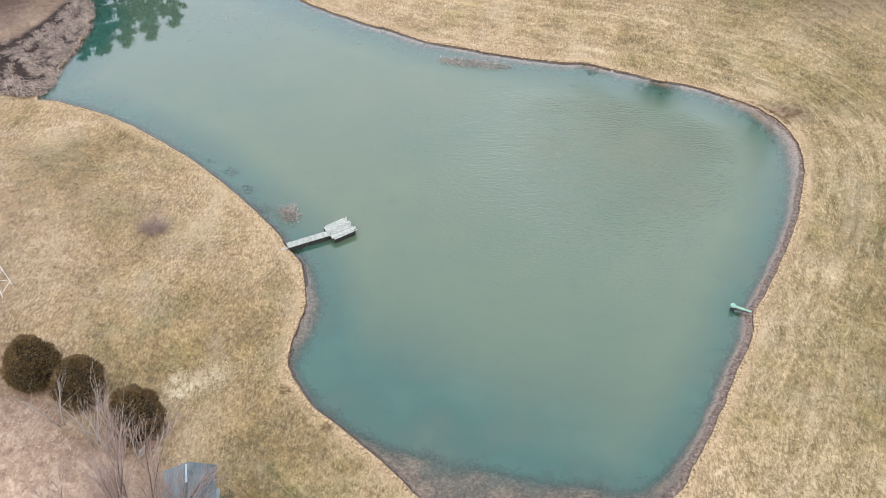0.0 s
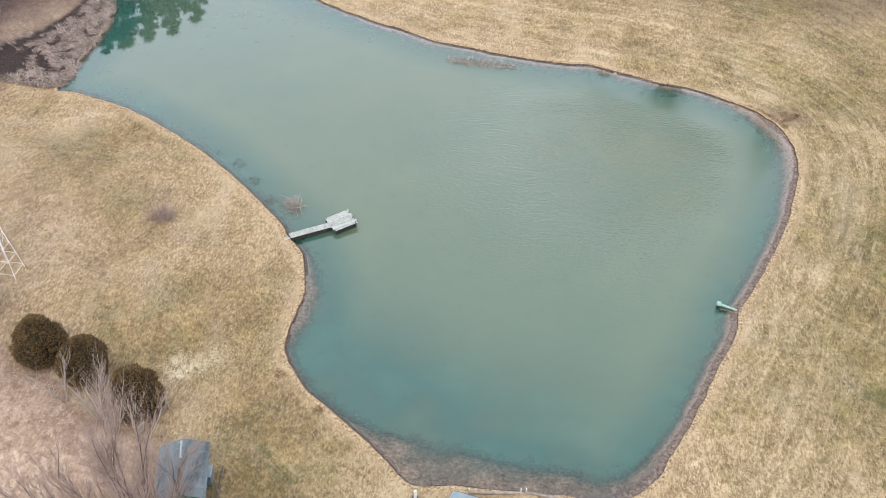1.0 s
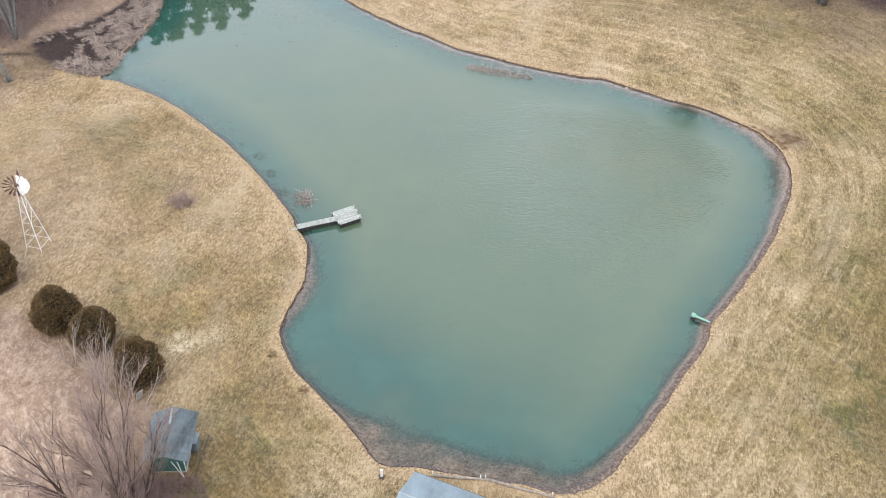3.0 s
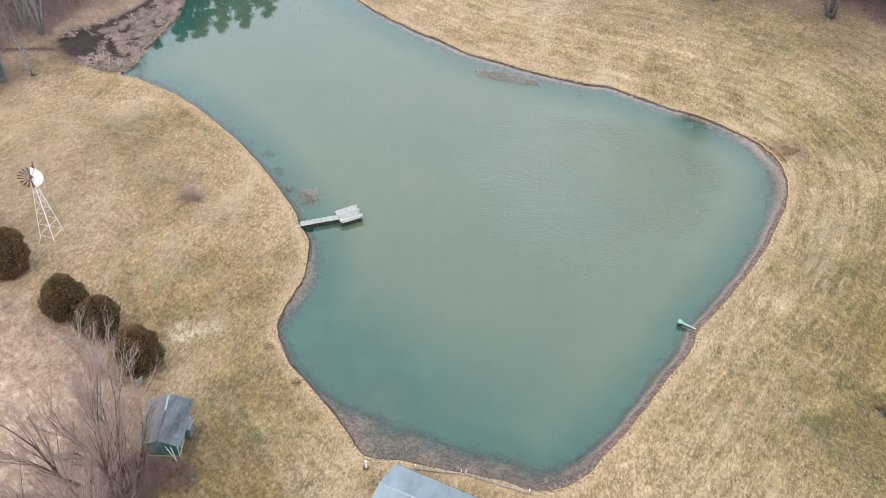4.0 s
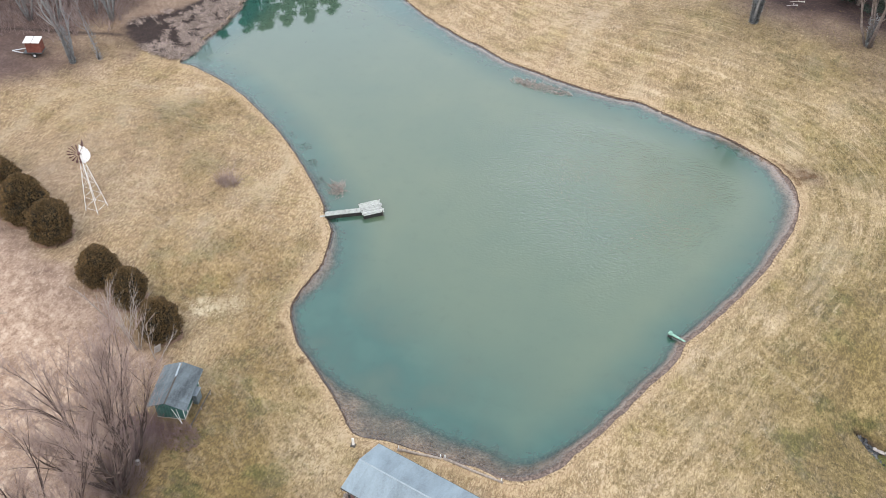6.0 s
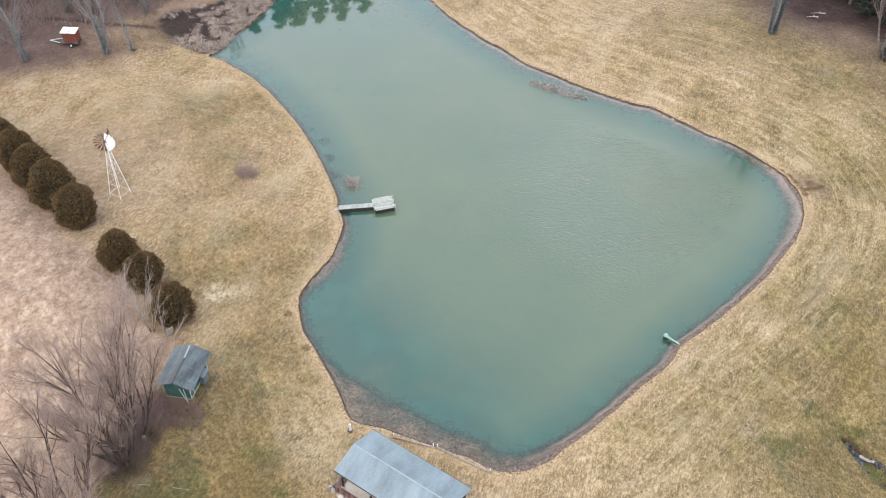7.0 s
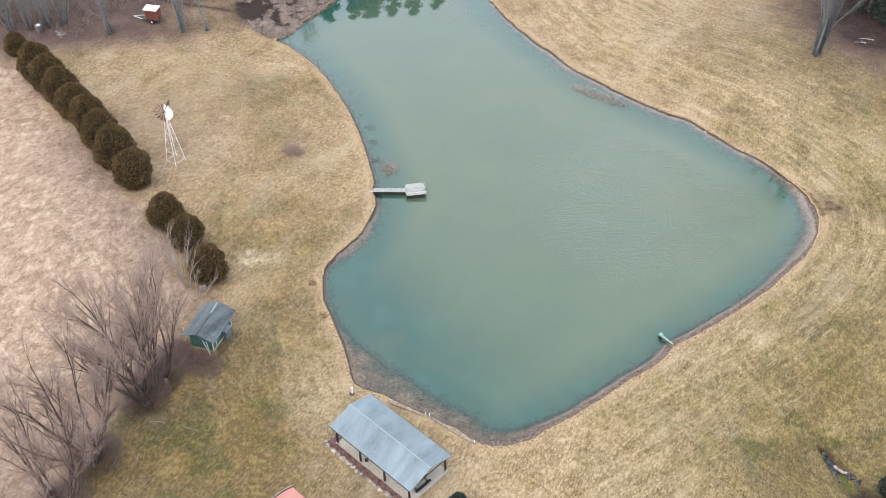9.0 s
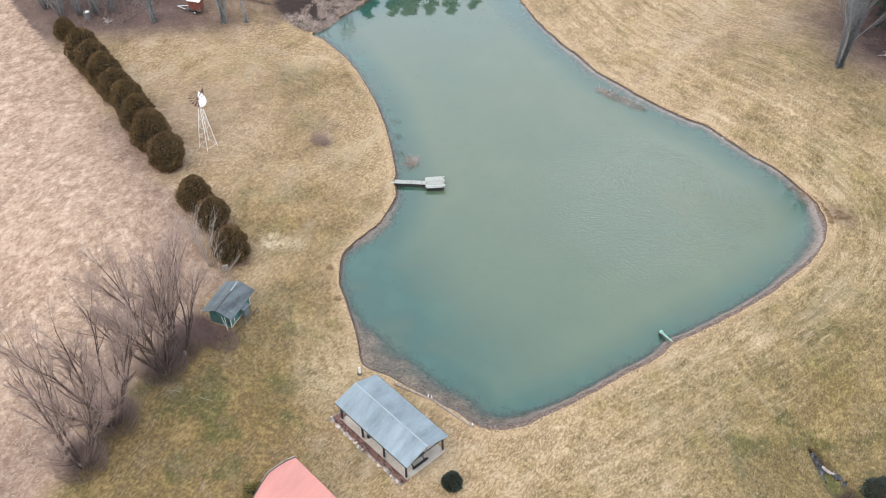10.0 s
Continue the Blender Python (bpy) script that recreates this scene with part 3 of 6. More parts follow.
def sheet(name, X, Y, Z, material, attrs, keep=None):
    ny, nx = X.shape
    me = bpy.data.meshes.new(name)
    idx = np.arange(nx * ny).reshape(ny, nx)
    quads = np.stack([idx[:-1, :-1], idx[:-1, 1:], idx[1:, 1:], idx[1:, :-1]], -1).reshape(-1, 4)
    verts = np.stack([X, Y, Z], -1).reshape(-1, 3)
    if keep is not None:
        quads = quads[keep.ravel()[quads].any(1)]
        used = np.unique(quads)
        back = np.full(nx * ny, -1)
        back[used] = np.arange(len(used))
        quads, verts = back[quads], verts[used]
        attrs = {k: np.ravel(v)[used] for k, v in attrs.items()}
    me.vertices.add(len(verts))
    me.vertices.foreach_set("co", verts.astype(np.float32).ravel())
    me.loops.add(len(quads) * 4)
    me.loops.foreach_set("vertex_index", quads.astype(np.int32).ravel())
    me.polygons.add(len(quads))
    me.polygons.foreach_set("loop_start", np.arange(0, len(quads) * 4, 4, dtype=np.int32))
    me.update(calc_edges=True)
    me.polygons.foreach_set("use_smooth", np.ones(len(quads), bool))
    for k, v in attrs.items():
        a = me.attributes.new(k, "FLOAT", "POINT")
        a.data.foreach_set("value", np.ravel(v).astype(np.float32))
    me.materials.append(material)
    me.validate()
    return new(name, me)


gx = axis(-110, 75, -50, 47, 0.25, 0.8, 2600)
gy = axis(-5, 160, 36, 116, 0.25, 0.8, 2600)
GX, GY = np.meshgrid(gx, gy)
g_along = np.zeros(GX.size)
GSD = side_of(GX, GY, RIM, g_along).reshape(GX.shape)
GZ = land(GX, GY, GSD)

HEDGE_LINE = np.array([(-8, -40), (-17, 8), (-18.5, 18), (-20, 29), (-22.3, 43.5), (-31.7, 48.3), (-38.3, 50.6), (-52, 58.7), (-76, 70.0), (-92, 77), (-140, 97), (-400, 160), (-400, -200), (-8, -200)])
MARSH = closed_curve([(-44.6, 90.9), (-44.4, 95), (-43.9, 99), (-43.6, 103), (-44.2, 107), (-45.8, 111), (-47.4, 111), (-48.6, 105), (-51.0, 100), (-54.4, 96.8), (-54.8, 94.2), (-51, 91.2), (-47.5, 90.2)], 4)
FIELD_SD = side_of(GX, GY, HEDGE_LINE).reshape(GX.shape)
MARSH_SD = side_of(GX, GY, MARSH).reshape(GX.shape)
g_field = smooth((0.8 - FIELD_SD + 1.2 * wavy(GX, GY, 0.45)) / 2.4)
far_bank = smooth((MARSH_SD.clip(0, 50) * 0 + (GY - (92.5 - 0.42 * (GX + 55))) / 3.0)) * (GX < -43) * (MARSH_SD > -1)
g_field = np.maximum(np.maximum(g_field, 0.75 * far_bank), 0.12 * smooth((GY - 94) / 8) * (GX > -40))
g_field = np.maximum(g_field, 0.4 * bell(GX, GY, -42, 64, 11))
woods_ne = smooth((GX * 0.42 + GY * 0.9 - 106.0 + 3 * wavy(GX, GY, 0.3)) / 15.0) * smooth((GX - 4) / 25)
woods_w = smooth((-(GX + 55) + 0.7 * (GY - 82) + 2 * wavy(GX, GY, 0.25)) / 20.0) * (FIELD_SD > -2)
woods_nw = smooth((GY - 87.5 + 0.5 * (GX + 55)) / 4) * (GX < -50) * 0.55
g_litter = 0.4 * near_line(GX, GY, [(-23, 42), (-31, 46.5), (-39, 50.5), (-52, 57.5)], 3.2) + 0.45 * near_line(GX, GY, [(-22.5, 33), (-23, 20), (-21, 5)], 4.5) + 0.25 * bell(GX, GY, -45, 61, 8) + 0.6 * near_line(GX, GY, [(-76, 73.5), (-70, 76.5), (-64, 80.5), (-57, 84.6)], 4.5) + 0.6 * bell(GX, GY, 30.8, 87.3, 1.5) + 0.5 * bell(GX, GY, 32.8, 86.4, 1.2) + np.clip(np.maximum(np.maximum(woods_ne, woods_w), woods_nw), 0, 1)


def greenness(x, y):
    """Where the turf keeps some green: by the willows, behind the dam, round a few trees."""
    return np.clip(1.1 * bell(x, y, -13, 29.5, 7) + 1.2 * bell(x, y, -12, 20, 9) + 1.15 * bell(x, y, -13.6, 36.5, 4.5) + 0.5 * bell(x, y, -15.0, 40.5, 1.6) + 1.0 * bell(x, y, 46, 55, 10) + 0.5 * bell(x, y, 36, 52, 6) + 0.9 * bell(x, y, -8, 24, 9) + 0.4 * bell(x, y, -22, 58, 9) + 0.3 * bell(x, y, -38, 72, 11) + 0.35 * bell(x, y, 36, 64, 8) + 1.6 * bell(x, y, 40.5, 53.45, 0.8) + 1.6 * bell(x, y, 41.2, 52.85, 0.8) + 0.3 * bell(x, y, 30, 50, 10) + 0.45 * bell(x, y, 40, 70, 9)
                   + 0.8 * bell(x, y, 23.5, 112.5, 3.5) + 0.35 * bell(x, y, 14, 111, 11) + 0.4 * bell(x, y, 30, 103, 9) + 0.2 * bell(x, y, 38, 89, 11) + 0.3 * bell(x, y, 44, 76, 9) + 0.9 * bell(x, y, 37, 109, 5) + 0.45 * bell(x, y, -12, 45, 4) + 0.15 * bell(x, y, -13.5, 40.5, 5.5) + 0.4 * bell(x, y, 44, 98, 14) + 0.3 * bell(x, y, -4, 30, 6) + 0.16 * smooth((y - 97) / 8) * smooth((x + 6) / 12) + 0.35 * bell(x, y, -46, 71, 13) + 0.42 * bell(x, y, -15, 47, 5) + 0.3 * bell(x, y, -19, 54, 6) + 0.35 * smooth((x - 24) / 12) * smooth((66 - y) / 10), 0, 1)


g_green = greenness(GX, GY)
CHANNEL = ((-53.1, 93.2), (-52.1, 96.6), (-50.5, 99.7), (-49.5, 101.9), (-48.2, 105.2), (-47.6, 109.0))
TRICKLE = ((-75.0, 88.4), (-64.6, 90.4), (-58.9, 91.5), (-54.3, 92.5))
GULLY = ((-51.2, 97.0), (-47.9, 94.8), (-47.4, 93.1))


def mire(x, y):
    """Where open black mud parts the reeds."""
    return np.maximum.reduce([near_line(x, y, CHANNEL, 0.75), near_line(x, y, GULLY, 0.7), near_line(x, y, ((-53.2, 93.4), (-51.4, 94.6), (-51.2, 92.8)), 1.75)])


channel = np.maximum(mire(GX, GY), 0.8 * near_line(GX, GY, TRICKLE, 0.4))
g_soil = np.clip(smooth((0.6 - MARSH_SD) / 1.0) * (GSD > -1) + channel + ditch_at(GX, GY) * (1 - bell(GX, GY, 40.5, 53.45, 0.85) - bell(GX, GY, 41.2, 52.85, 0.85)).clip(0, 1), 0, 1)
g_along = np.where(np.abs(GSD) < 80, g_along.reshape(GX.shape), 0) + GX * 0.05
g_beach = beach(GX, GY)
g_mown = np.clip(np.maximum(0.9 * smooth((GX - 16) / 10) * smooth((16 - GSD) / 9), 0.7 * smooth((GY - 93) / 5) * (GX > -40)) + 0.7 * bell(GX, GY, -10.5, 40, 7), 0, 1)
g_rough = np.clip(smooth((GX - 8) / 14) + 0.7 * smooth((30 - GY) / 20) + 0.6 * bell(GX, GY, -6, 40, 8), 0, 1)
g_pale = np.clip(1.3 * bell(GX, GY, -21.6, 50.4, 1.1) + 0.5 * bell(GX, GY, -19.3, 51.8, 1.6) + 0.42 * near_line(GX, GY, [(1.5, 108.9), (4.8, 106.4), (8.9, 104.9), (12.6, 104.2), (19.2, 102.5), (27, 99.5), (33.6, 97.7)], 0.25) + 0.32 * near_line(GX, GY, [(3.0, 111.0), (6.5, 108.2), (13.5, 106.1), (20.5, 104.2), (28, 101.3)], 0.25) + 0.7 * near_line(GX, GY, [(28.5, 59.4), (31.1, 58.0), (33.9, 56.3)], 0.5) * 0.5 + 0.12 * bell(GX, GY, 6, 106, 9) + 0.35 * bell(GX, GY, -5, 37, 4), 0, 1)
g_fringe = np.clip(smooth((GY - 80) / 8) + 0.9 * smooth((GX - 12) / 5) + 0.35 * bell(GX, GY, -13, 60, 6), 0, 1)
# where brown needles and the painted shade of the pines cover the ground
g_needle_shade = smooth((GX * 0.42 + GY * 0.9 - 116.5 + 1.5 * wavy(GX, GY, 0.4)) / 4.0) * smooth((GX - 12) / 14)
ground = sheet("ground", GX, GY, GZ, GROUND, dict(shore=GSD, beach=g_beach, along=g_along, needle_shade=g_needle_shade, pale=g_pale, rough=g_rough, fringe=g_fringe, mown=g_mown, field=g_field, litter=g_litter, green=g_green, soil=g_soil))
tagged(ground, "dormant straw-coloured grass sloping round the pond", "ground", kind="structure")

wx, wy = np.arange(-50, 36, 0.3), np.arange(36, 124, 0.3)
WX, WY = np.meshgrid(wx, wy)
WSD = side_of(WX, WY, RIM).reshape(WX.shape)
w_depth = np.clip(-land(WX, WY, WSD), 0, 5)
w_teal = np.clip(1.0 * bell(WX, WY, -8.5, 50.5, 8) + 0.7 * bell(WX, WY, 5, 46, 8) + 0.45 * bell(WX, WY, -3, 46, 4.5) + 0.85 * smooth((6.0 + WSD) / 5.0) + 0.4 * smooth((WY - 86) / 24) * smooth((-8 - WX) / 22), 0, 1)
w_breeze = np.clip(1.3 * bell(WX, WY, 16, 81, 15), 0, 1) * smooth((-WSD - 2.5) / 7.0)
water = sheet("water", WX, WY, np.zeros_like(WX), WATER, dict(depth=w_depth, teal=w_teal, breeze=w_breeze), keep=WSD < 0.3)
tagged(water, "calm silty grey-green pond water", "water", kind="structure")


def cut_bank():
    """The crumbling step of dark soil under the turf, all the way round the water."""
    n = Nodes("cut_bank_soil")
    grit = n.noise(6.0, 4, 0.7)
    soil = n.ramp(grit, [(0.38, (0.022, 0.012, 0.008)), (0.5, (0.075, 0.044, 0.030)), (0.62, (0.17, 0.112, 0.078))])
    blades = n.noise(5.0, 3, 0.7, offset=(3, 1, 0))
    turf = n.ramp(blades, [(0.36, (0.13, 0.085, 0.042)), (0.5, (0.31, 0.222, 0.125)), (0.64, (0.47, 0.36, 0.225))])
    mat = n.done(n.mix(n.span(n.calc("ADD", n.attr("turf"), n.calc("MULTIPLY", n.calc("SUBTRACT", grit, 0.5), 0.5)), 0.35, 0.55), soil, turf), 0.95, n.bump(grit, 0.8, 0.05))
    fine = closed_curve([tuple(p) for p in RIM[::2]], 3)
    k = len(fine)
    tangent = np.roll(fine, -1, axis=0) - np.roll(fine, 1, axis=0)
    out = np.stack([tangent[:, 1], -tangent[:, 0]], -1) / np.linalg.norm(tangent, axis=1)[:, None]
    if np.mean(side_of(*(fine + out * 0.5).T, RIM)) < 0:
        out = -out
    ragged = np.array([noise.noise(Vector((x * 2.3, y * 2.3, 1.0))) for x, y in fine])
    high = bank_height(*fine.T) + 0.05 * ragged
    rows, turf = [], []
    for off, z, lip in ((0.36, high - 0.01, 1.0), (0.20, high + 0.03, 1.0), (0.05, high + 0.025, 0.75), (-0.02, high - 0.03, 0.2), (0.0, high * 0.5, 0.0), (-0.06, 0.03 + 0 * high, 0.0), (-0.30, -0.06 + 0 * high, 0.0)):
        p = fine + out * (off + 0.05 * ragged)[:, None]
        rows.append(np.column_stack([p, z]))
        turf.append(np.full(k, lip))
    me = bpy.data.meshes.new("bank")
    faces = [(r * k + i, r * k + (i + 1) % k, (r + 1) * k + (i + 1) % k, (r + 1) * k + i) for r in range(len(rows) - 1) for i in range(k)]
    me.from_pydata(np.concatenate(rows).tolist(), [], faces)
    a = me.attributes.new("turf", "FLOAT", "POINT")
    a.data.foreach_set("value", np.concatenate(turf).astype(np.float32))
    me.materials.append(mat)
    me.update()
    return tagged(new("bank", me), "crumbling step of dark soil under overhanging dry turf", "bank", kind="structure")


cut_bank()


# ---- pavilion by the water ----
def pavilion():
    L, W, eave, ridge, slab = 10.0, 5.0, 2.52, 3.32, 0.22
    ob = thing("pavilion", (4.45, 34.95, ground_z(4.45, 34.95) - 0.12), "open picnic pavilion with a blue-grey metal roof on dark posts", "pavilion", turn=-16.2)
    part("floor_slab", Shape().box((0.0, 0, 0.12), (L - 0.5, W - 0.35, 0.30)), CONCRETE, ob, "pale concrete floor")
    xs = (-4.55, -1.52, 1.52, 4.55)
    post = Shape().box((0, 0, 1.3), (0.16, 0.16, 2.3)).mesh("post", BLACK)
    foot = Shape().box((0, 0, 0.0), (0.3, 0.3, 0.16)).mesh("post_base", CONCRETE)
    for y in (-2.2, 2.2):
        for x in xs:
            p = part("post", post, BLACK, ob, "dark square post")
            p.location = (x, y, 0.12)
            f = part("post_base", foot, CONCRETE, p)
            f.location = (0, 0, 0.2)
        part("eave_beam", Shape().box((0, y, eave - 0.12), (L - 0.3, 0.12, 0.24)), WOOD_DARK, ob)
    half = W / 2 + 0.02
    slope = math.hypot(half, ridge - eave)
    pitch = math.atan2(ridge - eave, half)
    for x in (-4.9, -2.5, 0, 2.5, 4.9):
        truss = Shape()
        truss.tube([(x, -2.3, eave), (x, 0, ridge - 0.12), (x, 2.3, eave)], [0.05] * 3, 4)
        truss.tube([(x, -2.3, eave - 0.02), (x, 2.3, eave - 0.02)], [0.05] * 2, 4)
        truss.tube([(x, 0, eave), (x, 0, ridge - 0.14)], [0.04] * 2, 4)
        part("truss", truss, WOOD_DARK, ob)
    n = 11
    w = L / n
    panel = Shape()
    panel.box((0, slope / 2, 0), (w, slope, 0.025))
    for k in range(3):
        panel.box((-w / 2 + w * (k + 0.5) / 3, slope / 2, 0.0135), (0.02, slope - 0.02, 0.006))
    me = panel.mesh("roof_panel", ROOF_BLUE)
    r = random.Random(4)
    for side in (0, 180):
        for i in range(n):
            p = part("roof_panel", me, ROOF_BLUE, ob)
            x = -L / 2 + w * (i + 0.5)
            p.matrix_basis = pose(0, 0, ridge + r.uniform(0, 0.003), 0, 0, side) @ pose(x, 0, 0, -math.degrees(pitch) + r.uniform(-0.06, 0.06), 0, 0)
    tail = Shape().box((0, 0, 0), (0.07, 0.16, 0.09)).mesh("rafter_end", RIDGE)
    for s in (1, -1):
        for i in range(17):
            p = part("rafter_end", tail, RIDGE, ob)
            p.location = (-4.8 + 0.6 * i, s * (half - 0.02), eave - 0.13)
    cap = Shape()
    for s in (1, -1):
        cap.box((0, 0, 0), (L + 0.06, 0.06, 0.02), pose(0, 0, ridge + 0.03, -s * math.degrees(pitch), 0, 0) @ pose(0, s * 0.032, 0.012))
    part("ridge_cap", cap, RIDGE, ob, "pale metal ridge cap")
    for s in (1, -1):
        part("eave_trim", Shape().box((0, s * (half + 0.01), eave - 0.04), (L + 0.04, 0.03, 0.12)), WOOD_DARK, ob)
        for e in (1, -1):
            m = pose(e * (L / 2 + 0.012), 0, ridge, 0, 0, 0 if s > 0 else 180) @ pose(0, 0, 0, -math.degrees(pitch), 0, 0)
            part("gable_trim", Shape().box((0, slope / 2, -0.05), (0.03, slope, 0.12), m), RIDGE, ob)
    return ob


PAV = pavilion()
PAV_M = pose(4.45, 34.95, ground_z(4.45, 34.95) - 0.12, 0, 0, -16.2)


def picnic_table(at, turn, name, label):
    ob = thing(name, at, label, "table", turn=turn)
    for k in range(4):
        part("tabletop_board", Shape().box((0, -0.28 + 0.187 * k, 0.74), (1.8, 0.17, 0.04)), BLACK, ob)
    for s in (-1, 1):
        part("bench_board", Shape().box((0, s * 0.72, 0.44), (1.8, 0.26, 0.04)), BLACK, ob)
        for e in (-0.65, 0.65):
            part("leg", Shape().tube([(e, s * 0.62, 0), (e, s * 0.2, 0.72)], [0.05, 0.05], 4), BLACK, ob)
    for e in (-0.65, 0.65):
        part("cross_bar", Shape().box((e, 0, 0.40), (0.06, 1.6, 0.09)), BLACK, ob)
    return ob


def on_pav(x, y, z=0.27):
    return tuple(PAV_M @ Vector((x, y, z)))


picnic_table(on_pav(3.75, -0.45), 73, "picnic_table", "black picnic table on the pavilion's concrete floor")
can = thing("trash_can", on_pav(-1.25, -1.75), "small dark trash can beside a pavilion post", "trash can")
part("body", Shape().tube([(0, 0, 0), (0, 0, 0.62)], [0.17, 0.2], 10), BLACK, can)
part("rim", Shape().tube([(0, 0, 0.60), (0, 0, 0.65)], [0.215, 0.215], 10), STEEL, can)


def flower_bed():
    gz = ground_z(4, 32.2)
    ob = thing("flower_bed", (4.45, 34.95, gz), "mulched bed of dead plants edged with pale field stones", "flower bed", turn=-16.2)
    bed = Shape()
    r = random.Random(3)
    pts_in, pts_out = [], []
    for i in range(25):
        x = -5.2 + 10.1 * i / 24
        pts_out.append((x, -3.06 + 0.06 * math.sin(x * 2.1), 0.02))
        pts_in.append((x, -2.36, 0.10))
    bed.add(pts_out + [(x, (y - 2.4) / 2, 0.16) for x, y, _ in pts_in] + pts_in, [(r0 * 25 + i, r0 * 25 + i + 1, r0 * 25 + 26 + i, r0 * 25 + 25 + i) for r0 in (0, 1) for i in range(24)])
    bed.box((-5.0, -2.0, 0.02), (0.7, 2.2, 0.16))
    part("mulch", bed, MULCH, ob, "red-brown bark mulch")
    stones = [Shape().lump((0, 0, 0.05), (0.20, 0.16, 0.15), k, 0.22).mesh("stone", STONE, True) for k in range(5)]
    spots = [(-5.25 + 0.235 * i, -3.1 + r.uniform(-0.07, 0.07)) for i in range(44)] + [(-5.35 + r.uniform(-0.06, 0.06), -3.0 + 0.26 * i) for i in range(9)]
    for i, (x, y) in enumerate(spots):
        p = part("stone", stones[i % 5], STONE, ob)
        k = r.uniform(0.6, 1.35)
        p.matrix_basis = pose(x, y + r.uniform(-0.06, 0.12), 0.0, 0, 0, r.uniform(0, 360)) @ Matrix.Diagonal((k, k, k * r.uniform(0.8, 1.2), 1))
    for i in range(24):
        x, y = -4.9 + 0.42 * i + r.uniform(-0.15, 0.15), -2.68 + r.uniform(-0.16, 0.16)
        tuft = Shape()
        for k in range(34):
            a, l = r.uniform(0, 6.3), r.uniform(0.18, 0.42)
            d = Vector((math.cos(a) * r.uniform(0.1, 0.8), math.sin(a) * r.uniform(0.1, 0.8), 1)) * l
            side = Vector((-math.sin(a), math.cos(a), 0)) * 0.018
            b = Vector((x, y, 0.13))
            tuft.add([b - side, b + side, b + d], [(0, 1, 2)])
        part("dead_plant", tuft, RED_TUFT, ob, "withered purplish-brown perennial")
    return ob


RED_TUFT = leafy("withered_purple_stems", (0.08, 0.042, 0.04), (0.19, 0.115, 0.105), (0.34, 0.245, 0.225))
flower_bed()


# ---- shed under the willow ----
def shed():
    gz = ground_z(-18.4, 39.5)
    ob = thing("shed", (-18.4, 39.5, gz - 0.05), "small teal garden shed with a dull slate-blue metal roof", "shed", turn=9)
    L, W, H, R = 3.8, 2.4, 1.72, 2.4
    part("foundation", Shape().box((0, 0, 0.04), (W + 0.1, L + 0.1, 0.16)), CONCRETE, ob)
    for s in (-1, 1):
        part("side_wall", Shape().box((s * (W / 2 - 0.05), 0, H / 2 + 0.1), (0.1, L, H - 0.08)), TEAL_PAINT, ob)
    for s in (-1, 1):
        wall = Shape()
        y0, y1 = s * (L / 2 - 0.1), s * L / 2
        prof = [(-W / 2 + 0.1, 0.12), (W / 2 - 0.1, 0.12), (W / 2 - 0.1, H), (0, R - 0.12), (-W / 2 + 0.1, H)]
        wall.add([(x, y0, z) for x, z in prof] + [(x, y1, z) for x, z in prof], [(0, 1, 2, 3, 4), (9, 8, 7, 6, 5)] + [(i, i + 5, (i + 1) % 5 + 5, (i + 1) % 5) for i in range(5)])
        part("gable_wall", wall, TEAL_PAINT, ob)
    for i in range(9):
        part("wall_batten", Shape().box((-1.12 + 0.28 * i, -L / 2 - 0.012, 0.95), (0.05, 0.025, 1.7)), TEAL_PAINT, ob)
    half, over = W / 2 + 0.5, L / 2 + 0.45
    slope = math.hypot(half, R - H) + 0.05
    pitch = math.degrees(math.atan2(R - H, half))
    me = Shape().box((0, slope / 2, 0.06), (2 * over / 6, slope, 0.03)).box((-over / 6 + 0.02, slope / 2, 0.077), (0.012, slope, 0.005)).mesh("roof_panel", ROOF_SLATE)
    for side in (90, -90):
        for i in range(6):
            p = part("roof_panel", me, ROOF_SLATE, ob)
            p.matrix_basis = pose(0, 0, R, 0, 0, side) @ pose(-over + 2 * over * (i + 0.5) / 6, 0, 0, -pitch, 0, 0)
    part("ridge_cap", Shape().box((0.0, -0.75, R + 0.08), (0.14, 2 * over - 1.5, 0.03)), WOOD_DARK, ob, "dark bare ridge seam")
    part("ridge_cap", Shape().box((0.0, over - 0.95, R + 0.085), (0.15, 1.5, 0.03), pose(0, 0, 0, 0, 0, 3)), RIDGE, ob, "pale loose length of ridge cap")
    for s in (-1, 1):
        part("eave_trim", Shape().box((s * (half + 0.0), 0, H + 0.02), (0.04, 2 * over, 0.11)), RIDGE, ob, "pale eave board")
    # trellis of white bars on the front gable and along the side
    for k in range(2):
        part("brace", Shape().tube([(0.5 + 0.4 * k, -over + 0.05, 1.8), (1.15, -over - 0.1, 0.1)], [0.035, 0.035], 4), PAINT_WHITE, ob, "white slanting brace")
    for y in (-1.85, -1.2, 0.35, 1.85):
        part("trim_board", Shape().box((W / 2 + 0.012, y, 0.9), (0.03, 0.08, 1.5)), PAINT_WHITE, ob, "white trim board")
    part("trim_board", Shape().box((W / 2 + 0.016, -1.52, 1.0), (0.03, 0.56, 0.08)), PAINT_WHITE, ob, "white trim board")
    part("window", Shape().box((W / 2 + 0.01, -0.4, 1.15), (0.04, 0.6, 0.5)), PAINT_WHITE, ob, "white-framed side window")
    return ob


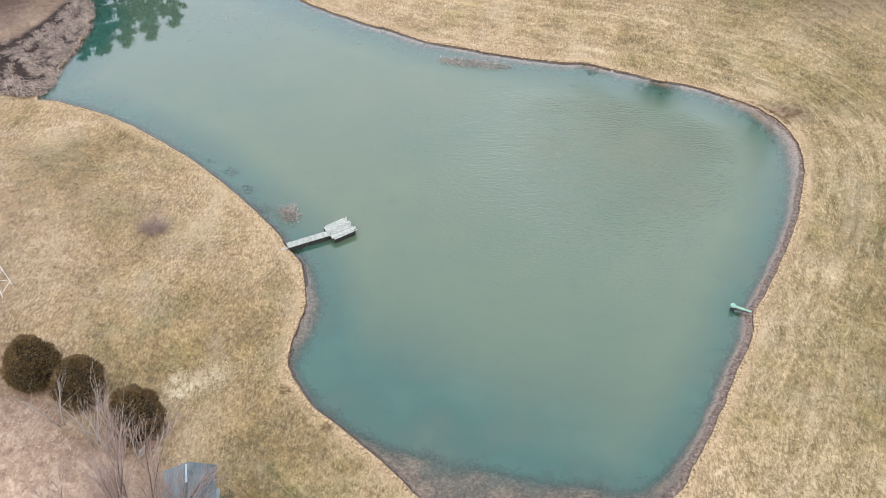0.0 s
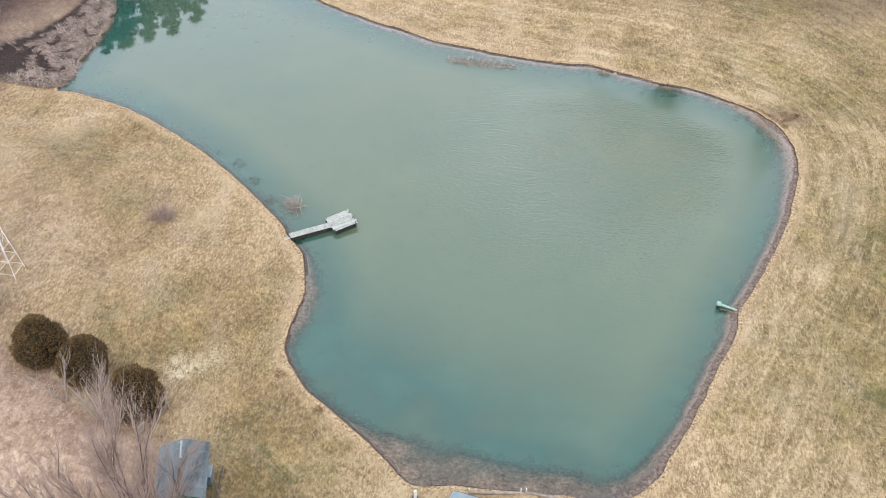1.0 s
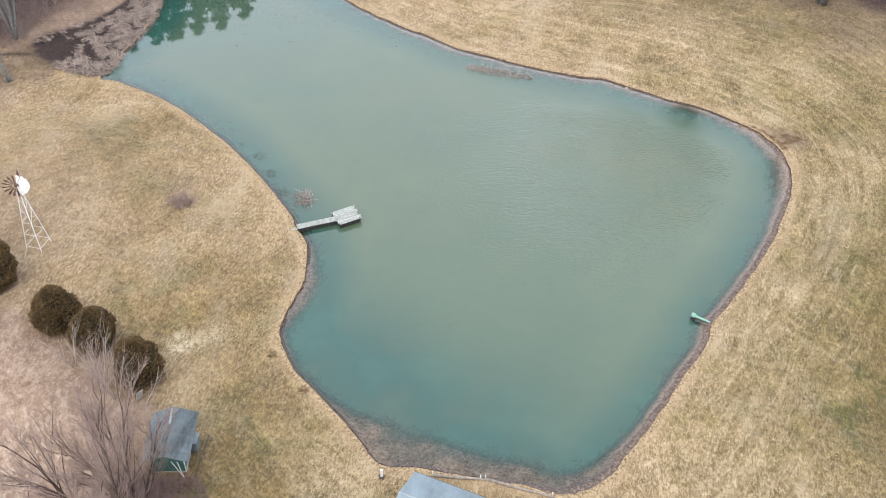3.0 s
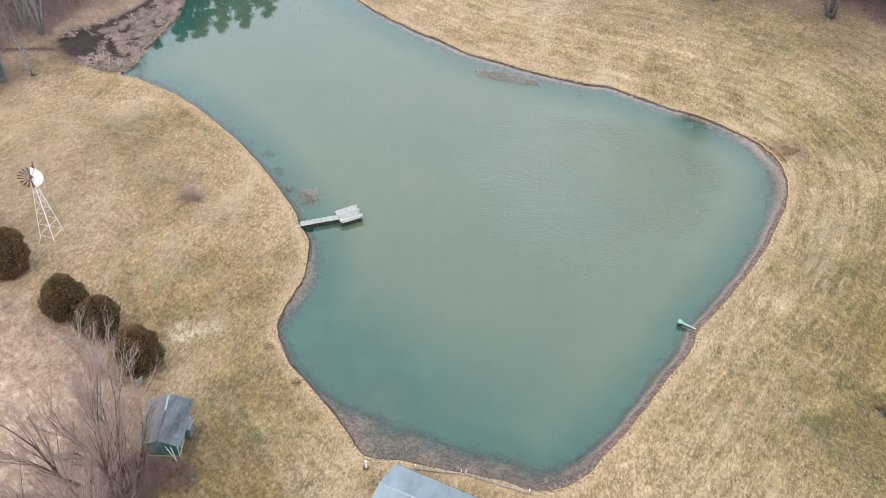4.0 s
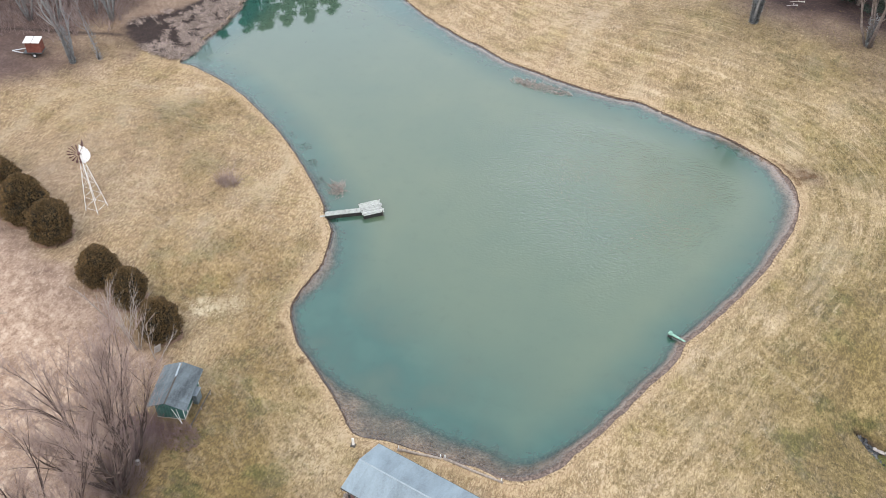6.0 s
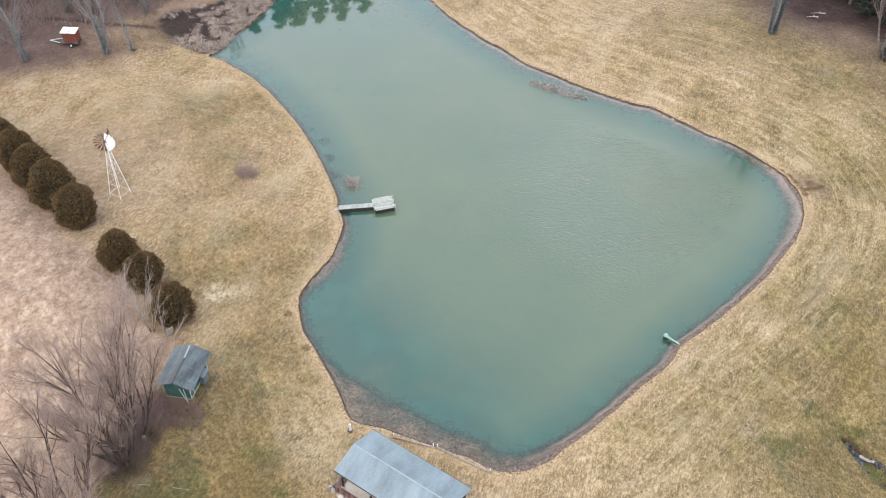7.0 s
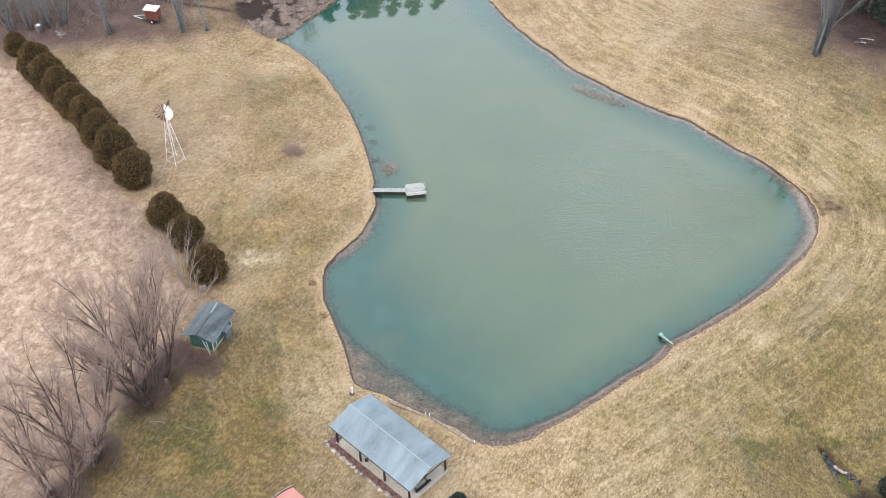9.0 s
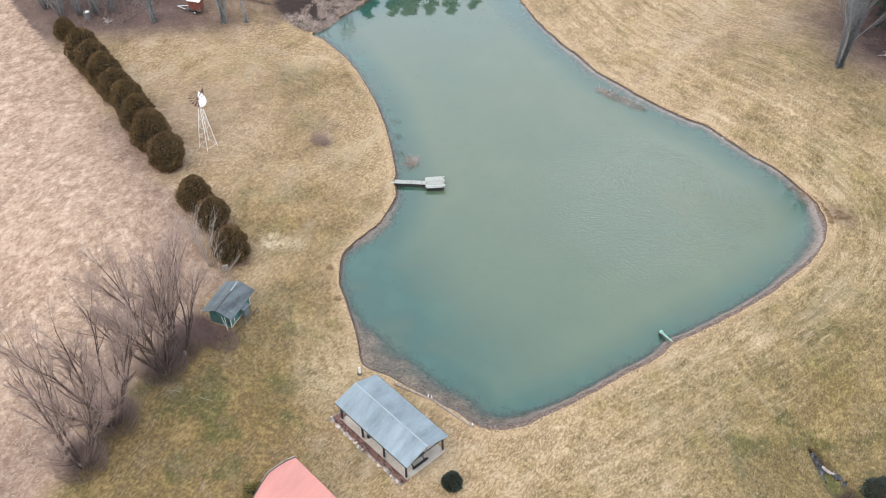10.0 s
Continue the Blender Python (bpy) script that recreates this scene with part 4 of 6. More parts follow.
shed()
ac = thing("wall_cabinet", (-16.85, 40.05, ground_z(-16.85, 40.05)), "pale grey metal cabinet against the shed's side", "cabinet", turn=5)
part("body", Shape().box((0, 0, 0.6), (0.45, 0.9, 1.2)), ROOF_SLATE, ac)
part("lid", Shape().box((0, 0, 1.23), (0.6, 1.05, 0.05)), RIDGE, ac, "pale flat lid")
rail = thing("low_rail", (-16.1, 39.2, ground_z(-16.1, 39.2)), "low weathered wooden rail beside the shed", "rail", turn=2)
part("bar", Shape().tube([(0, -2.2, 0.25), (0, 2.0, 0.3)], [0.06, 0.05], 6), WOOD_DARK, rail)
for k in (-2.0, 0, 1.8):
    part("post", Shape().tube([(0, k, -0.1), (0, k, 0.34)], [0.05, 0.05], 6), LOG, rail)
sign = thing("leaning_board", (-22.9, 44.0, ground_z(-22.9, 44.0)), "white board leaning at the foot of an evergreen", "board", turn=60)
part("panel", Shape().box((0, 0, 0.6), (0.65, 0.05, 1.2), pose(0, 0, 0, 18, 0, 0)), BLEACHED, sign)
part("stake", Shape().box((0, 0.2, 0.4), (0.05, 0.05, 0.9)), LOG, sign)


# ---- dock ----
def dock():
    ob = thing("dock", (-15.8, 66.55, 0.0), "weathered grey wooden dock with a wider end platform", "dock", turn=25.5)
    r = random.Random(8)
    n = 24
    length = 3.85
    plank = [Shape().box((0, 0, 0), (length / n * 0.97, 0.66 + 0.03 * k, 0.04)).mesh("walkway_plank", WOOD_GREY) for k in range(3)]
    for i in range(n):
        p = part("walkway_plank", plank[i % 3], WOOD_GREY, ob)
        p.matrix_basis = pose(length * (i + 0.5) / n, r.uniform(-0.015, 0.015), 0.48 + r.uniform(-0.006, 0.006), r.uniform(-0.6, 0.6), 0, r.uniform(-0.8, 0.8))
    for s in (-0.32, 0.32):
        # deep black side that stands in for the shaded gap below the planks
        part("stringer", Shape().box((length / 2, s, 0.25), (length, 0.07, 0.40)), WOOD_SHADE, ob, "stringer blackened as the shade under the walkway")
        for x in (0.1, 1.6, 3.1):
            part("pile", Shape().tube([(x, s * 0.95, -1.3), (x, s * 0.95, 0.40)], [0.06, 0.06], 7), WOOD_DARK, ob)
    deck = pose(4.85, 0.1, 0.53, 1.2, -0.8, 8.5)
    for i in range(11):
        y = -0.93 + 0.186 * i
        lx = 2.2 + r.uniform(-0.16, 0.16) + 0.12 * math.sin(i * 1.3)
        p = part("deck_board", Shape().box((0, 0, 0), (lx, 0.174 + r.uniform(-0.012, 0.006), 0.042)), WOOD_GREY, ob)
        p.matrix_basis = deck @ pose(r.uniform(-0.05, 0.08), y, 0.02 + r.uniform(-0.012, 0.016), r.uniform(-1.5, 1.5), r.uniform(-0.5, 0.5), r.uniform(-0.9, 0.9))
    for x in (-0.95, 0, 0.95):
        p = part("joist", Shape().box((0, 0, -0.13), (0.07, 1.95, 0.24)), WOOD_DARK, ob)
        p.matrix_basis = deck @ pose(x, 0, 0)
    for s in (-1, 1):
        # boards hung low and coloured black for the shade beneath the deck
        p = part("skirt_board", Shape().box((0, s * 0.95, -0.25), (2.1, 0.05, 0.46)), WOOD_SHADE, ob, "skirt board blackened as the shade under the platform")
        p.matrix_basis = deck
    for x in (-0.6, 0.6):
        p = part("float_barrel", Shape().tube([(x, -0.9, 0), (x, -0.85, 0), (x, 0.85, 0), (x, 0.9, 0)], [0.16, 0.24, 0.24, 0.16], 10), WOOD_DARK, ob)
        p.matrix_basis = deck @ pose(0, 0, -0.42)
    for x, y in ((1.0, 0.95), (1.0, -0.95), (-1.05, 0.95)):
        p = part("corner_pile", Shape().tube([(0, 0, -1.4), (0, 0, 0.14)], [0.065, 0.06], 7), WOOD_DARK, ob)
        p.matrix_basis = deck @ pose(x, y, 0)
    return ob


dock()
plankb = thing("shore_board", (-16.05, 66.45, ground_z(-16.05, 66.45) + 0.06), "weathered board bridging the bank to the dock", "board", turn=25)
part("board", Shape().box((0, 0, 0), (0.55, 0.2, 0.045)), WOOD_GREY, plankb)
part("cleat", Shape().box((0.15, 0, 0.03), (0.06, 0.2, 0.03)), WOOD_GREY, plankb)

# ---- drain pipe at the dam ----
drain = thing("drain_pipe", (22.45, 58.95, 0.0), "green plastic drain pipe with a square intake head", "pipe", turn=160)
part("pipe", Shape().tube([(0.05, 0, 0.30), (0.6, 0, 0.36), (1.35, 0, 0.44)], [0.07, 0.09, 0.115], 9), GREEN_PLASTIC, drain)
head = part("intake_head", Shape().box((1.55, 0, 0.50), (0.38, 0.36, 0.18), None, 0.9), GREEN_PLASTIC, drain, "pale green square head")
part("intake_lid", Shape().box((1.55, 0, 0.61), (0.3, 0.28, 0.05)), GREEN_PLASTIC, head)
# black box standing in for the opening and the shadow beneath the head
part("mouth_shade", Shape().box((1.55, 0.02, 0.22), (0.36, 0.35, 0.40)), BLACK, head, "black block for the opening and shade under the head")
part("bracket", Shape().box((0.85, 0.02, 0.2), (1.0, 0.07, 0.16)), WOOD_DARK, drain)
part("stand", Shape().tube([(1.5, 0, -1.2), (1.5, 0, 0.1)], [0.09, 0.09], 7), WOOD_DARK, drain)

# ---- timbers along the shore ----
for a, b in (((1.2, 40.35), (5.0, 40.5)), ((5.15, 40.55), (10.45, 39.6))):
    a3, b3 = (Vector((*p, ground_z(*p) + 0.05)) for p in (a, b))
    a3.z, b3.z = max(a3.z, 0.18), max(b3.z, 0.18)
    edge = thing("shore_timber", tuple(a3), "peeled grey log laid along the waterline", "log", "logs along the waterline")
    d = b3 - a3
    line = [Vector((0, 0, 0)) + d * (k / 6) + Vector((0, 0.025 * math.sin(k * 1.4), 0.02 * math.sin(k * 2.0))) for k in range(7)]
    part("log", Shape().tube(line, [0.12, 0.13, 0.12, 0.12, 0.11, 0.11, 0.10], 9), LOG, edge, smooth=True)
    for k in (0.02, 0.97):
        q = d * k + Vector((0.0, 0.16, 0))
        part("stake", Shape().tube([q + Vector((0, 0, -0.4)), q + Vector((0, 0, 0.3))], [0.05, 0.045], 6), PAINT_WHITE, edge, "short pale stake")

wp = thing("marker_post", (-2.45, 39.75, ground_z(-2.45, 39.75)), "short white post standing on the bank", "post")
part("board", Shape().box((0.0, 0, 0.5), (0.2, 0.14, 1.0), pose(0, 0, 0, 4, 2, 10)), PAINT_WHITE, wp)
part("footing", Shape().box((0, -0.05, 0.04), (0.42, 0.36, 0.14)), WOOD_DARK, wp, "dark footing block")


# ---- windmill ----
def windmill():
    ob = thing("windmill", (-37.85, 59.1, ground_z(-37.85, 59.1)), "white lattice windmill, its bladed wheel coloured half sky-lit, half dark", "windmill", turn=-8)
    H, b, t = 6.15, 0.78, 0.14
    corners = [(1, 1), (-1, 1), (-1, -1), (1, -1)]
    at = lambda c, z: Vector((c[0], c[1], 0)) * (b + (t - b) * z / H) + Vector((0, 0, z))
    for c in corners:
        part("leg", Shape().tube([at(c, -0.1), at(c, H)], [0.032, 0.026], 5), PAINT_WHITE, ob)
    for z in (0.35, 1.7, 3.0, 4.2, 5.3):
        for i in range(4):
            part("girt", Shape().tube([at(corners[i], z), at(corners[(i + 1) % 4], z)], [0.018] * 2, 4), PAINT_WHITE, ob)
    zs = (0.35, 1.7, 3.0, 4.2, 5.3)
    for z0, z1 in zip(zs[2:], zs[3:]):
        for i in range(4):
            part("diagonal", Shape().tube([at(corners[i], z0), at(corners[(i + 1) % 4], z1)], [0.013] * 2, 4), PAINT_WHITE, ob)
    part("platform", Shape().box((0, 0, H), (0.42, 0.42, 0.06)), PAINT_WHITE, ob)
    part("mast", Shape().tube([(0, 0, H), (0, 0, H + 1.05)], [0.07, 0.06], 7), PAINT_WHITE, ob)
    hubz = H + 1.0
    turn = pose(0, 0, hubz, 0, 0, 118)
    part("gearbox", Shape().box((0, 0, 0), (0.55, 0.26, 0.3), turn), RUST_SHADE, ob)
    wheel = part("wheel", Shape().tube([(-0.42, 0, 0), (-0.2, 0, 0)], [0.13, 0.13], 8), RUST_SHADE, ob, "bladed wheel")
    wheel.matrix_basis = turn
    ring = Shape()
    for rad in (0.42, 0.86):
        pts = [(-0.36, rad * math.cos(k * math.pi / 12), rad * math.sin(k * math.pi / 12)) for k in range(25)]
        ring.tube(pts, [0.014] * 25, 4, False)
    part("rim", ring, RUST_SHADE, wheel)
    for k in range(16):
        a = 2 * math.pi * k / 16
        # sky light on one half of the wheel, painted as white and wider blades
        pale = math.sin(a - 0.15) > 0.15
        blade = Shape()
        q = Matrix.Rotation(a, 4, "X") @ pose(-0.36, 0, 0)
        tw = math.tan(radians(28))
        vs = []
        for z, hw in ((0.3, 0.045), (1.12, 0.17)) if pale else ((0.3, 0.03), (1.12, 0.105)):
            for s in (-1, 1):
                for th in (-0.006, 0.006):
                    vs.append(q @ Vector((s * hw * tw + th, s * hw, z)))
        blade.add(vs, [(0, 2, 6, 4), (1, 5, 7, 3), (0, 1, 3, 2), (4, 6, 7, 5), (0, 4, 5, 1), (2, 3, 7, 6)])
        part("blade", blade, PAINT_WHITE if pale else RUST_SHADE, wheel, "blade whitened as the sky-lit half" if pale else "rusty blade darkened as the unlit half")
    boom = part("tail_boom", Shape().tube([(0, 0, 0.02), (1.15, 0, 0.1)], [0.025, 0.02], 5), RUST_SHADE, ob)
    boom.matrix_basis = turn
    vane = part("tail_vane", Shape().add([(0.85, -0.01, -0.18), (1.6, -0.01, -0.36), (1.6, -0.01, 0.42), (0.85, -0.01, 0.26), (0.85, 0.01, -0.18), (1.6, 0.01, -0.36), (1.6, 0.01, 0.42), (0.85, 0.01, 0.26)],
                                         [(0, 1, 2, 3), (7, 6, 5, 4), (0, 4, 5, 1), (1, 5, 6, 2), (2, 6, 7, 3), (3, 7, 4, 0)]), RUST_SHADE, boom)
    return ob


windmill()


# ---- small red hut on a trailer ----
def hut():
    ob = thing("trailer_hut", (-62.6, 85.0, ground_z(-62.6, 85.0)), "barn-red wooden hut with a white roof on a flat trailer", "hut", turn=14)
    part("trailer_bed", Shape().box((0, 0, 0.5), (2.4, 1.4, 0.12)), ROOF_SLATE, ob)
    for s in (-1, 1):
        part("drawbar", Shape().tube([(-1.2, s * 0.6, 0.48), (-2.9, 0, 0.45)], [0.06, 0.06], 5), STEEL, ob, "grey steel drawbar")
        w = part("wheel", Shape().tube([(0.3, s * 0.78, 0.32), (0.3, s * 0.95, 0.32)], [0.32, 0.32], 14), BLACK, ob)
        part("rim", Shape().tube([(0.3, s * 0.955, 0.32), (0.3, s * 0.975, 0.32)], [0.17, 0.15], 10), STEEL, w)
    part("body", Shape().box((0.25, 0, 1.32), (1.9, 1.2, 1.54)), RED_WOOD, ob)
    for i in range(8):
        part("board", Shape().box((-0.6 + 0.243 * i, -0.615, 1.32), (0.2, 0.03, 1.5)), RED_WOOD, ob)
    for s in (-1, 1):
        part("roof", Shape().box((0.25 + s * 0.545, 0, 2.16), (0.99, 1.4, 0.09), pose(0, 0, 0, 5, 0, 0)), PAINT_WHITE, ob, "flat white roof panel")
    part("door", Shape().box((0.6, -0.635, 1.1), (0.5, 0.03, 0.9)), RED_WOOD, ob)


hut()


# ---- house corner with a faded red roof ----
def house():
    gz = ground_z(2, 22)
    ob = thing("house", (0.05, 26.7, gz), "low building with a sun-faded red metal roof and rounded gutter corner", "house", turn=-16)
    out = [(-0.15, 0.0), (-0.3, -0.8), (-0.32, -1.8), (-0.2, -2.9), (0.3, -3.9), (2.2, -8.0), (9.5, -8.0), (9.5, 0.0)]
    zt = lambda x, y: 3.35 - gz - 0.05 * abs(y) * 0 + 0.10 * min(-y, 4.0) - 0.10 * max(-y - 4.0, 0)
    roof = Shape()
    ridge = [(0.75, -4.0), (9.5, -4.0)]
    top = [(x, y, zt(x, y)) for x, y in out]
    roof.add(top + [(x, y, z - 0.12) for x, y, z in top] + [(x, y, zt(x, y) - 0.0) for x, y in ridge],
             [(0, 1, 2, 3, 4, 16, 17, 7), (5, 6, 17, 16), (4, 5, 16), (6, 7, 17)] + [(i, i + 8, (i + 1) % 8 + 8, (i + 1) % 8) for i in range(8)])
    part("roof", roof, ROOF_PINK, ob, "sun-faded salmon-red metal roof")
    gut = Shape().tube([(x - 0.07, y + 0.06, z - 0.02) for x, y, z in top[:6]], [0.075] * 6, 6)
    part("gutter", gut, WOOD_DARK, ob, "dark gutter round the corner")
    part("gutter_guard", Shape().tube([(x - 0.16, y + 0.16, z - 0.05) for x, y, z in top[:5]], [0.08] * 5, 5), STONE, ob)
    wall = Shape().add([(0.3, -0.4, -0.1), (2.4, -7.6, -0.1), (9.2, -7.6, -0.1), (9.2, -0.4, -0.1), (0.3, -0.4, zt(0, 0) - 0.08), (2.4, -7.6, zt(0, 0) - 0.08), (9.2, -7.6, zt(0, 0) - 0.08), (9.2, -0.4, zt(0, 0) - 0.08)],
                       [(0, 4, 5, 1), (1, 5, 6, 2), (2, 6, 7, 3), (3, 7, 4, 0)])
    part("wall", wall, CONCRETE, ob)


house()


# ---- trees ----
def twig_tree(seed, height, spread, stems, radius, lean=(0, 0), fine=1.0, fork=0.12, droop=0.0, tight=1.0, kink=0.1):
    """Bare tree: some stems rising from near the ground, with limbs, twigs and fine shoots.
    Returns the stems, each a shape with the list of its limbs, and one shape of all the twigs."""
    r = random.Random(seed)
    wood, twigs = [], Shape()

    def limb(p, d, length, rad, level):
        n = 5 if level < 2 else (4 if level == 2 else 3)
        pts, radii = [p.copy()], [rad]
        q, way = p.copy(), d.normalized()
        for i in range(n):
            way = (way + Vector((r.gauss(0, kink), r.gauss(0, kink), r.gauss(0.05, 0.06) - droop * level * 0.1))).normalized()
            q = q + way * (length / n)
            pts.append(q.copy())
            radii.append(rad * (1 - 0.85 * (i + 1) / n) + 0.004)
        bar = Shape() if level < 2 else twigs
        bar.tube(pts, radii, (7, 5, 4, 3)[level], level == 0)
        if level == 0:
            wood.append((bar, []))
        elif level == 1:
            wood[-1][1].append(bar)
        if level == 3:
            return
        count = (8, 8, 6)[level] * (fine if level else 1.0)
        count = int(count + r.random())
        for k in range(count):
            f = 0.22 + 0.76 * (k + r.random()) / count
            i = min(int(f * n), n - 1)
            at = pts[i].lerp(pts[i + 1], f * n - i)
            base = (pts[i + 1] - pts[i]).normalized()
            a = r.uniform(0, 6.283)
            side = Vector((math.cos(a), math.sin(a), r.uniform(-0.1, 0.5)))
            way2 = (base * r.uniform(1.0, 1.6) * tight + side * r.uniform(0.4, 0.8)).normalized()
            limb(at, way2, length * (0.55 - 0.3 * f) * r.uniform(0.8, 1.25) + 0.25, max(radii[i] * 0.45, 0.005), level + 1)

    for s in range(stems):
        a = 2 * math.pi * (s + r.uniform(-0.3, 0.3)) / stems
        out = spread / height * r.uniform(0.45, 1.1)
        d = Vector((math.cos(a) * out + lean[0], math.sin(a) * out + lean[1], 1))
        p = Vector((math.cos(a), math.sin(a), 0)) * fork + Vector((0, 0, -0.15))
        limb(p, d, height * r.uniform(0.75, 1.05), radius * r.uniform(0.7, 1.15), 0)
    return wood, twigs


def place_tree(name, at, shapes, bark, twig, label, category="tree", group="", turn=0.0, extra=None):
    ob = thing(name, (*at, ground_z(*at)), label, category, group, turn)
    for stem, limbs in shapes[0]:
        st = part("stem", stem, bark, ob, smooth=True)
        for l in limbs:
            part("limb", l, bark, st, smooth=True)
    tagged(part("crown", shapes[1], twig, ob, "fine leafless twigs"), kind="stuff")
    if extra:
        tagged(part("creeper", extra, IVY, ob, "grey lichen and creeper on the stems"), kind="stuff")
    return ob


def creeper(seed, height, r0, r1, count, stems=((0, 0),), lean=(0, 0)):
    r = random.Random(seed)
    s = Shape()
    for _ in range(count):
        z = height * r.random() ** 1.7
        bx, by = r.choice(stems)
        k = r0 + (r1 - r0) * z / height
        a = r.uniform(0, 6.283)
        p = Vector((bx * z + lean[0] * z + math.cos(a) * k * r.uniform(0.2, 1), by * z + lean[1] * z + math.sin(a) * k * r.uniform(0.2, 1), z))
        l = r.uniform(0.1, 0.32)
        d = Vector((math.cos(a), math.sin(a), r.uniform(-0.3, 1.5))).normalized() * l
        w = Vector((-math.sin(a), math.cos(a), 0)) * l * 0.22
        s.add([p - w, p + w, p + d], [(0, 1, 2)])
    return s


THICKET = plain("dull_plum_shoots", (0.13, 0.09, 0.08), (0.23, 0.165, 0.148), (0.36, 0.275, 0.25), 2.0, 0.9, 0.0)
BARK_WILLOW = plain("dark_willow_bark", (0.035, 0.022, 0.018), (0.082, 0.056, 0.047), (0.17, 0.125, 0.108), 3.0, 0.95, 0.02)
for k, (at, h, sp, st) in enumerate((((-18.3, 29.5), 13.0, 5.4, 9), ((-18.9, 32.6), 11.5, 4.6, 5), ((-18.0, 22.4), 12.5, 6.0, 8), ((-17.2, 17.6), 11.0, 5.6, 7))):
    place_tree("bare_willow", at, twig_tree(20 + k, h, sp, st, 0.16, (0.02, 0.02), 1.15, 0.5, 0.0, 1.35, 0.12), BARK_WILLOW, MAUVE, "large leafless many-stemmed willow with mauve-brown twigs", "tree", "willows along the field edge")
    base = Shape()
    r = random.Random(k)
    for j in range(1100):
        a, rad = r.uniform(0, 6.283), 2.3 * r.random() ** 0.8
        p = Vector((math.cos(a) * rad, math.sin(a) * rad, -0.05))
        d = Vector((math.cos(a) * r.uniform(0.2, 0.9), math.sin(a) * r.uniform(0.2, 0.9), 1)).normalized() * r.uniform(0.5, 1.0) * (3.4 - 0.9 * rad)
        base.tube([p, p + d * 0.5 + Vector((0, 0, 0.06)), p + d], [0.014, 0.01, 0.004], 3, False)
    sh = thing("willow_shoots", (*at, ground_z(*at)), "thicket of thin shoots round the foot of a willow", "shoots", "shoots at the willows")
    tagged(part("thicket", base, THICKET, sh), kind="stuff")
    sx, sy = at[0] + (0.5, 0.9, 0.4, 0.1)[k], at[1] - (0.4, 0.5, 0.6, 0.5)[k]
    cut = thing("cut_stump", (sx, sy, ground_z(sx, sy)), "pale sawn stump at the foot of a willow", "stump", "sawn stumps", 40 * k)
    part("stump", Shape().tube([(0, 0, -0.1), (0.03, 0, 0.18), (0.05, 0, 0.42)], [0.24, 0.19, 0.17], 9), BARK_PALE, cut)
    part("sawn_face", Shape().tube([(0.05, 0, 0.42), (0.05, 0, 0.44)], [0.15, 0.14], 9), BLEACHED, cut, "bleached sawn face")

BARK_WHITE = plain("whitish_sapling_bark", (0.20, 0.17, 0.145), (0.33, 0.285, 0.25), (0.50, 0.45, 0.40), 3.0, 0.9, 0.0)
for k, (at, h) in enumerate((((-28.9, 46.0), 4.6), ((-26.4, 44.9), 5.4), ((-24.6, 43.7), 5.4), ((-22.4, 43.0), 4.2))):
    place_tree("sapling", at, twig_tree(50 + k, h, 2.2, (3, 4, 4, 2)[k], 0.05, (0.02, 0.02), 0.1, 0.12), BARK_WHITE, BARK_WHITE, "pale-barked leafless sapling in front of the evergreens", "tree", "pale saplings")


def bramble(name, cx, cy, rx, ry, count, high, material, label, seed, group=""):
    r = random.Random(seed)
    s = Shape()
    gz = ground_z(cx, cy)
    for _ in range(count):
        a, k = r.uniform(0, 6.283), math.sqrt(r.random())
        x, y = cx + math.cos(a) * rx * k, cy + math.sin(a) * ry * k
        p = Vector((x - cx, y - cy, ground_z(x, y) - gz - 0.05))
        d = Vector((r.gauss(0, 0.55), r.gauss(0, 0.55), 1)).normalized() * high * r.uniform(0.4, 1.1) * (1.1 - 0.5 * k)
        bend = Vector((r.gauss(0, 0.2), r.gauss(0, 0.2), -0.15)) * high * 0.6
        s.tube([p, p + d * 0.55, p + d + bend], [0.016, 0.011, 0.004], 3, False)
    ob = thing(name, (cx, cy, gz), label, "shrub", group)
    tagged(part("thicket", s, material, ob), kind="stuff")
    return ob


RUSTY_SEDGE = plain("rusty_sedge", (0.09, 0.05, 0.025), (0.19, 0.115, 0.06), (0.32, 0.21, 0.12), 3.0, 0.9, 0.0)
bramble("bramble", -16.9, 35.8, 2.4, 1.5, 520, 1.9, PLUM, "leafless purple-brown bramble thicket beside the shed", 71)
bramble("bare_bush", -27.5, 67.9, 1.1, 1.0, 230, 2.9, MAUVE, "small leafless mauve bush on the lawn", 72)
for k, (x, y) in enumerate(((-13.9, 50.6), (-10.3, 47.2), (24.0, 90.2), (25.5, 89.4), (26.9, 88.9), (28.0, 88.5), (28.9, 87.9), (29.4, 87.2), (30.0, 86.8), (30.6, 86.0), (30.9, 85.3), (31.5, 86.4), (32.4, 86.9), (31.2, 87.3))):
    bramble("sedge_tussock", x, y, 0.55, 0.4, 130, 0.4, RUSTY_SEDGE, "small rust-brown sedge tussock on the bank", 76 + k, "tussocks on the bank")
bramble("bramble", -19.9, 35.6, 1.9, 1.9, 700, 2.2, PLUM, "leafless purple-brown bramble thicket behind the shed", 73)


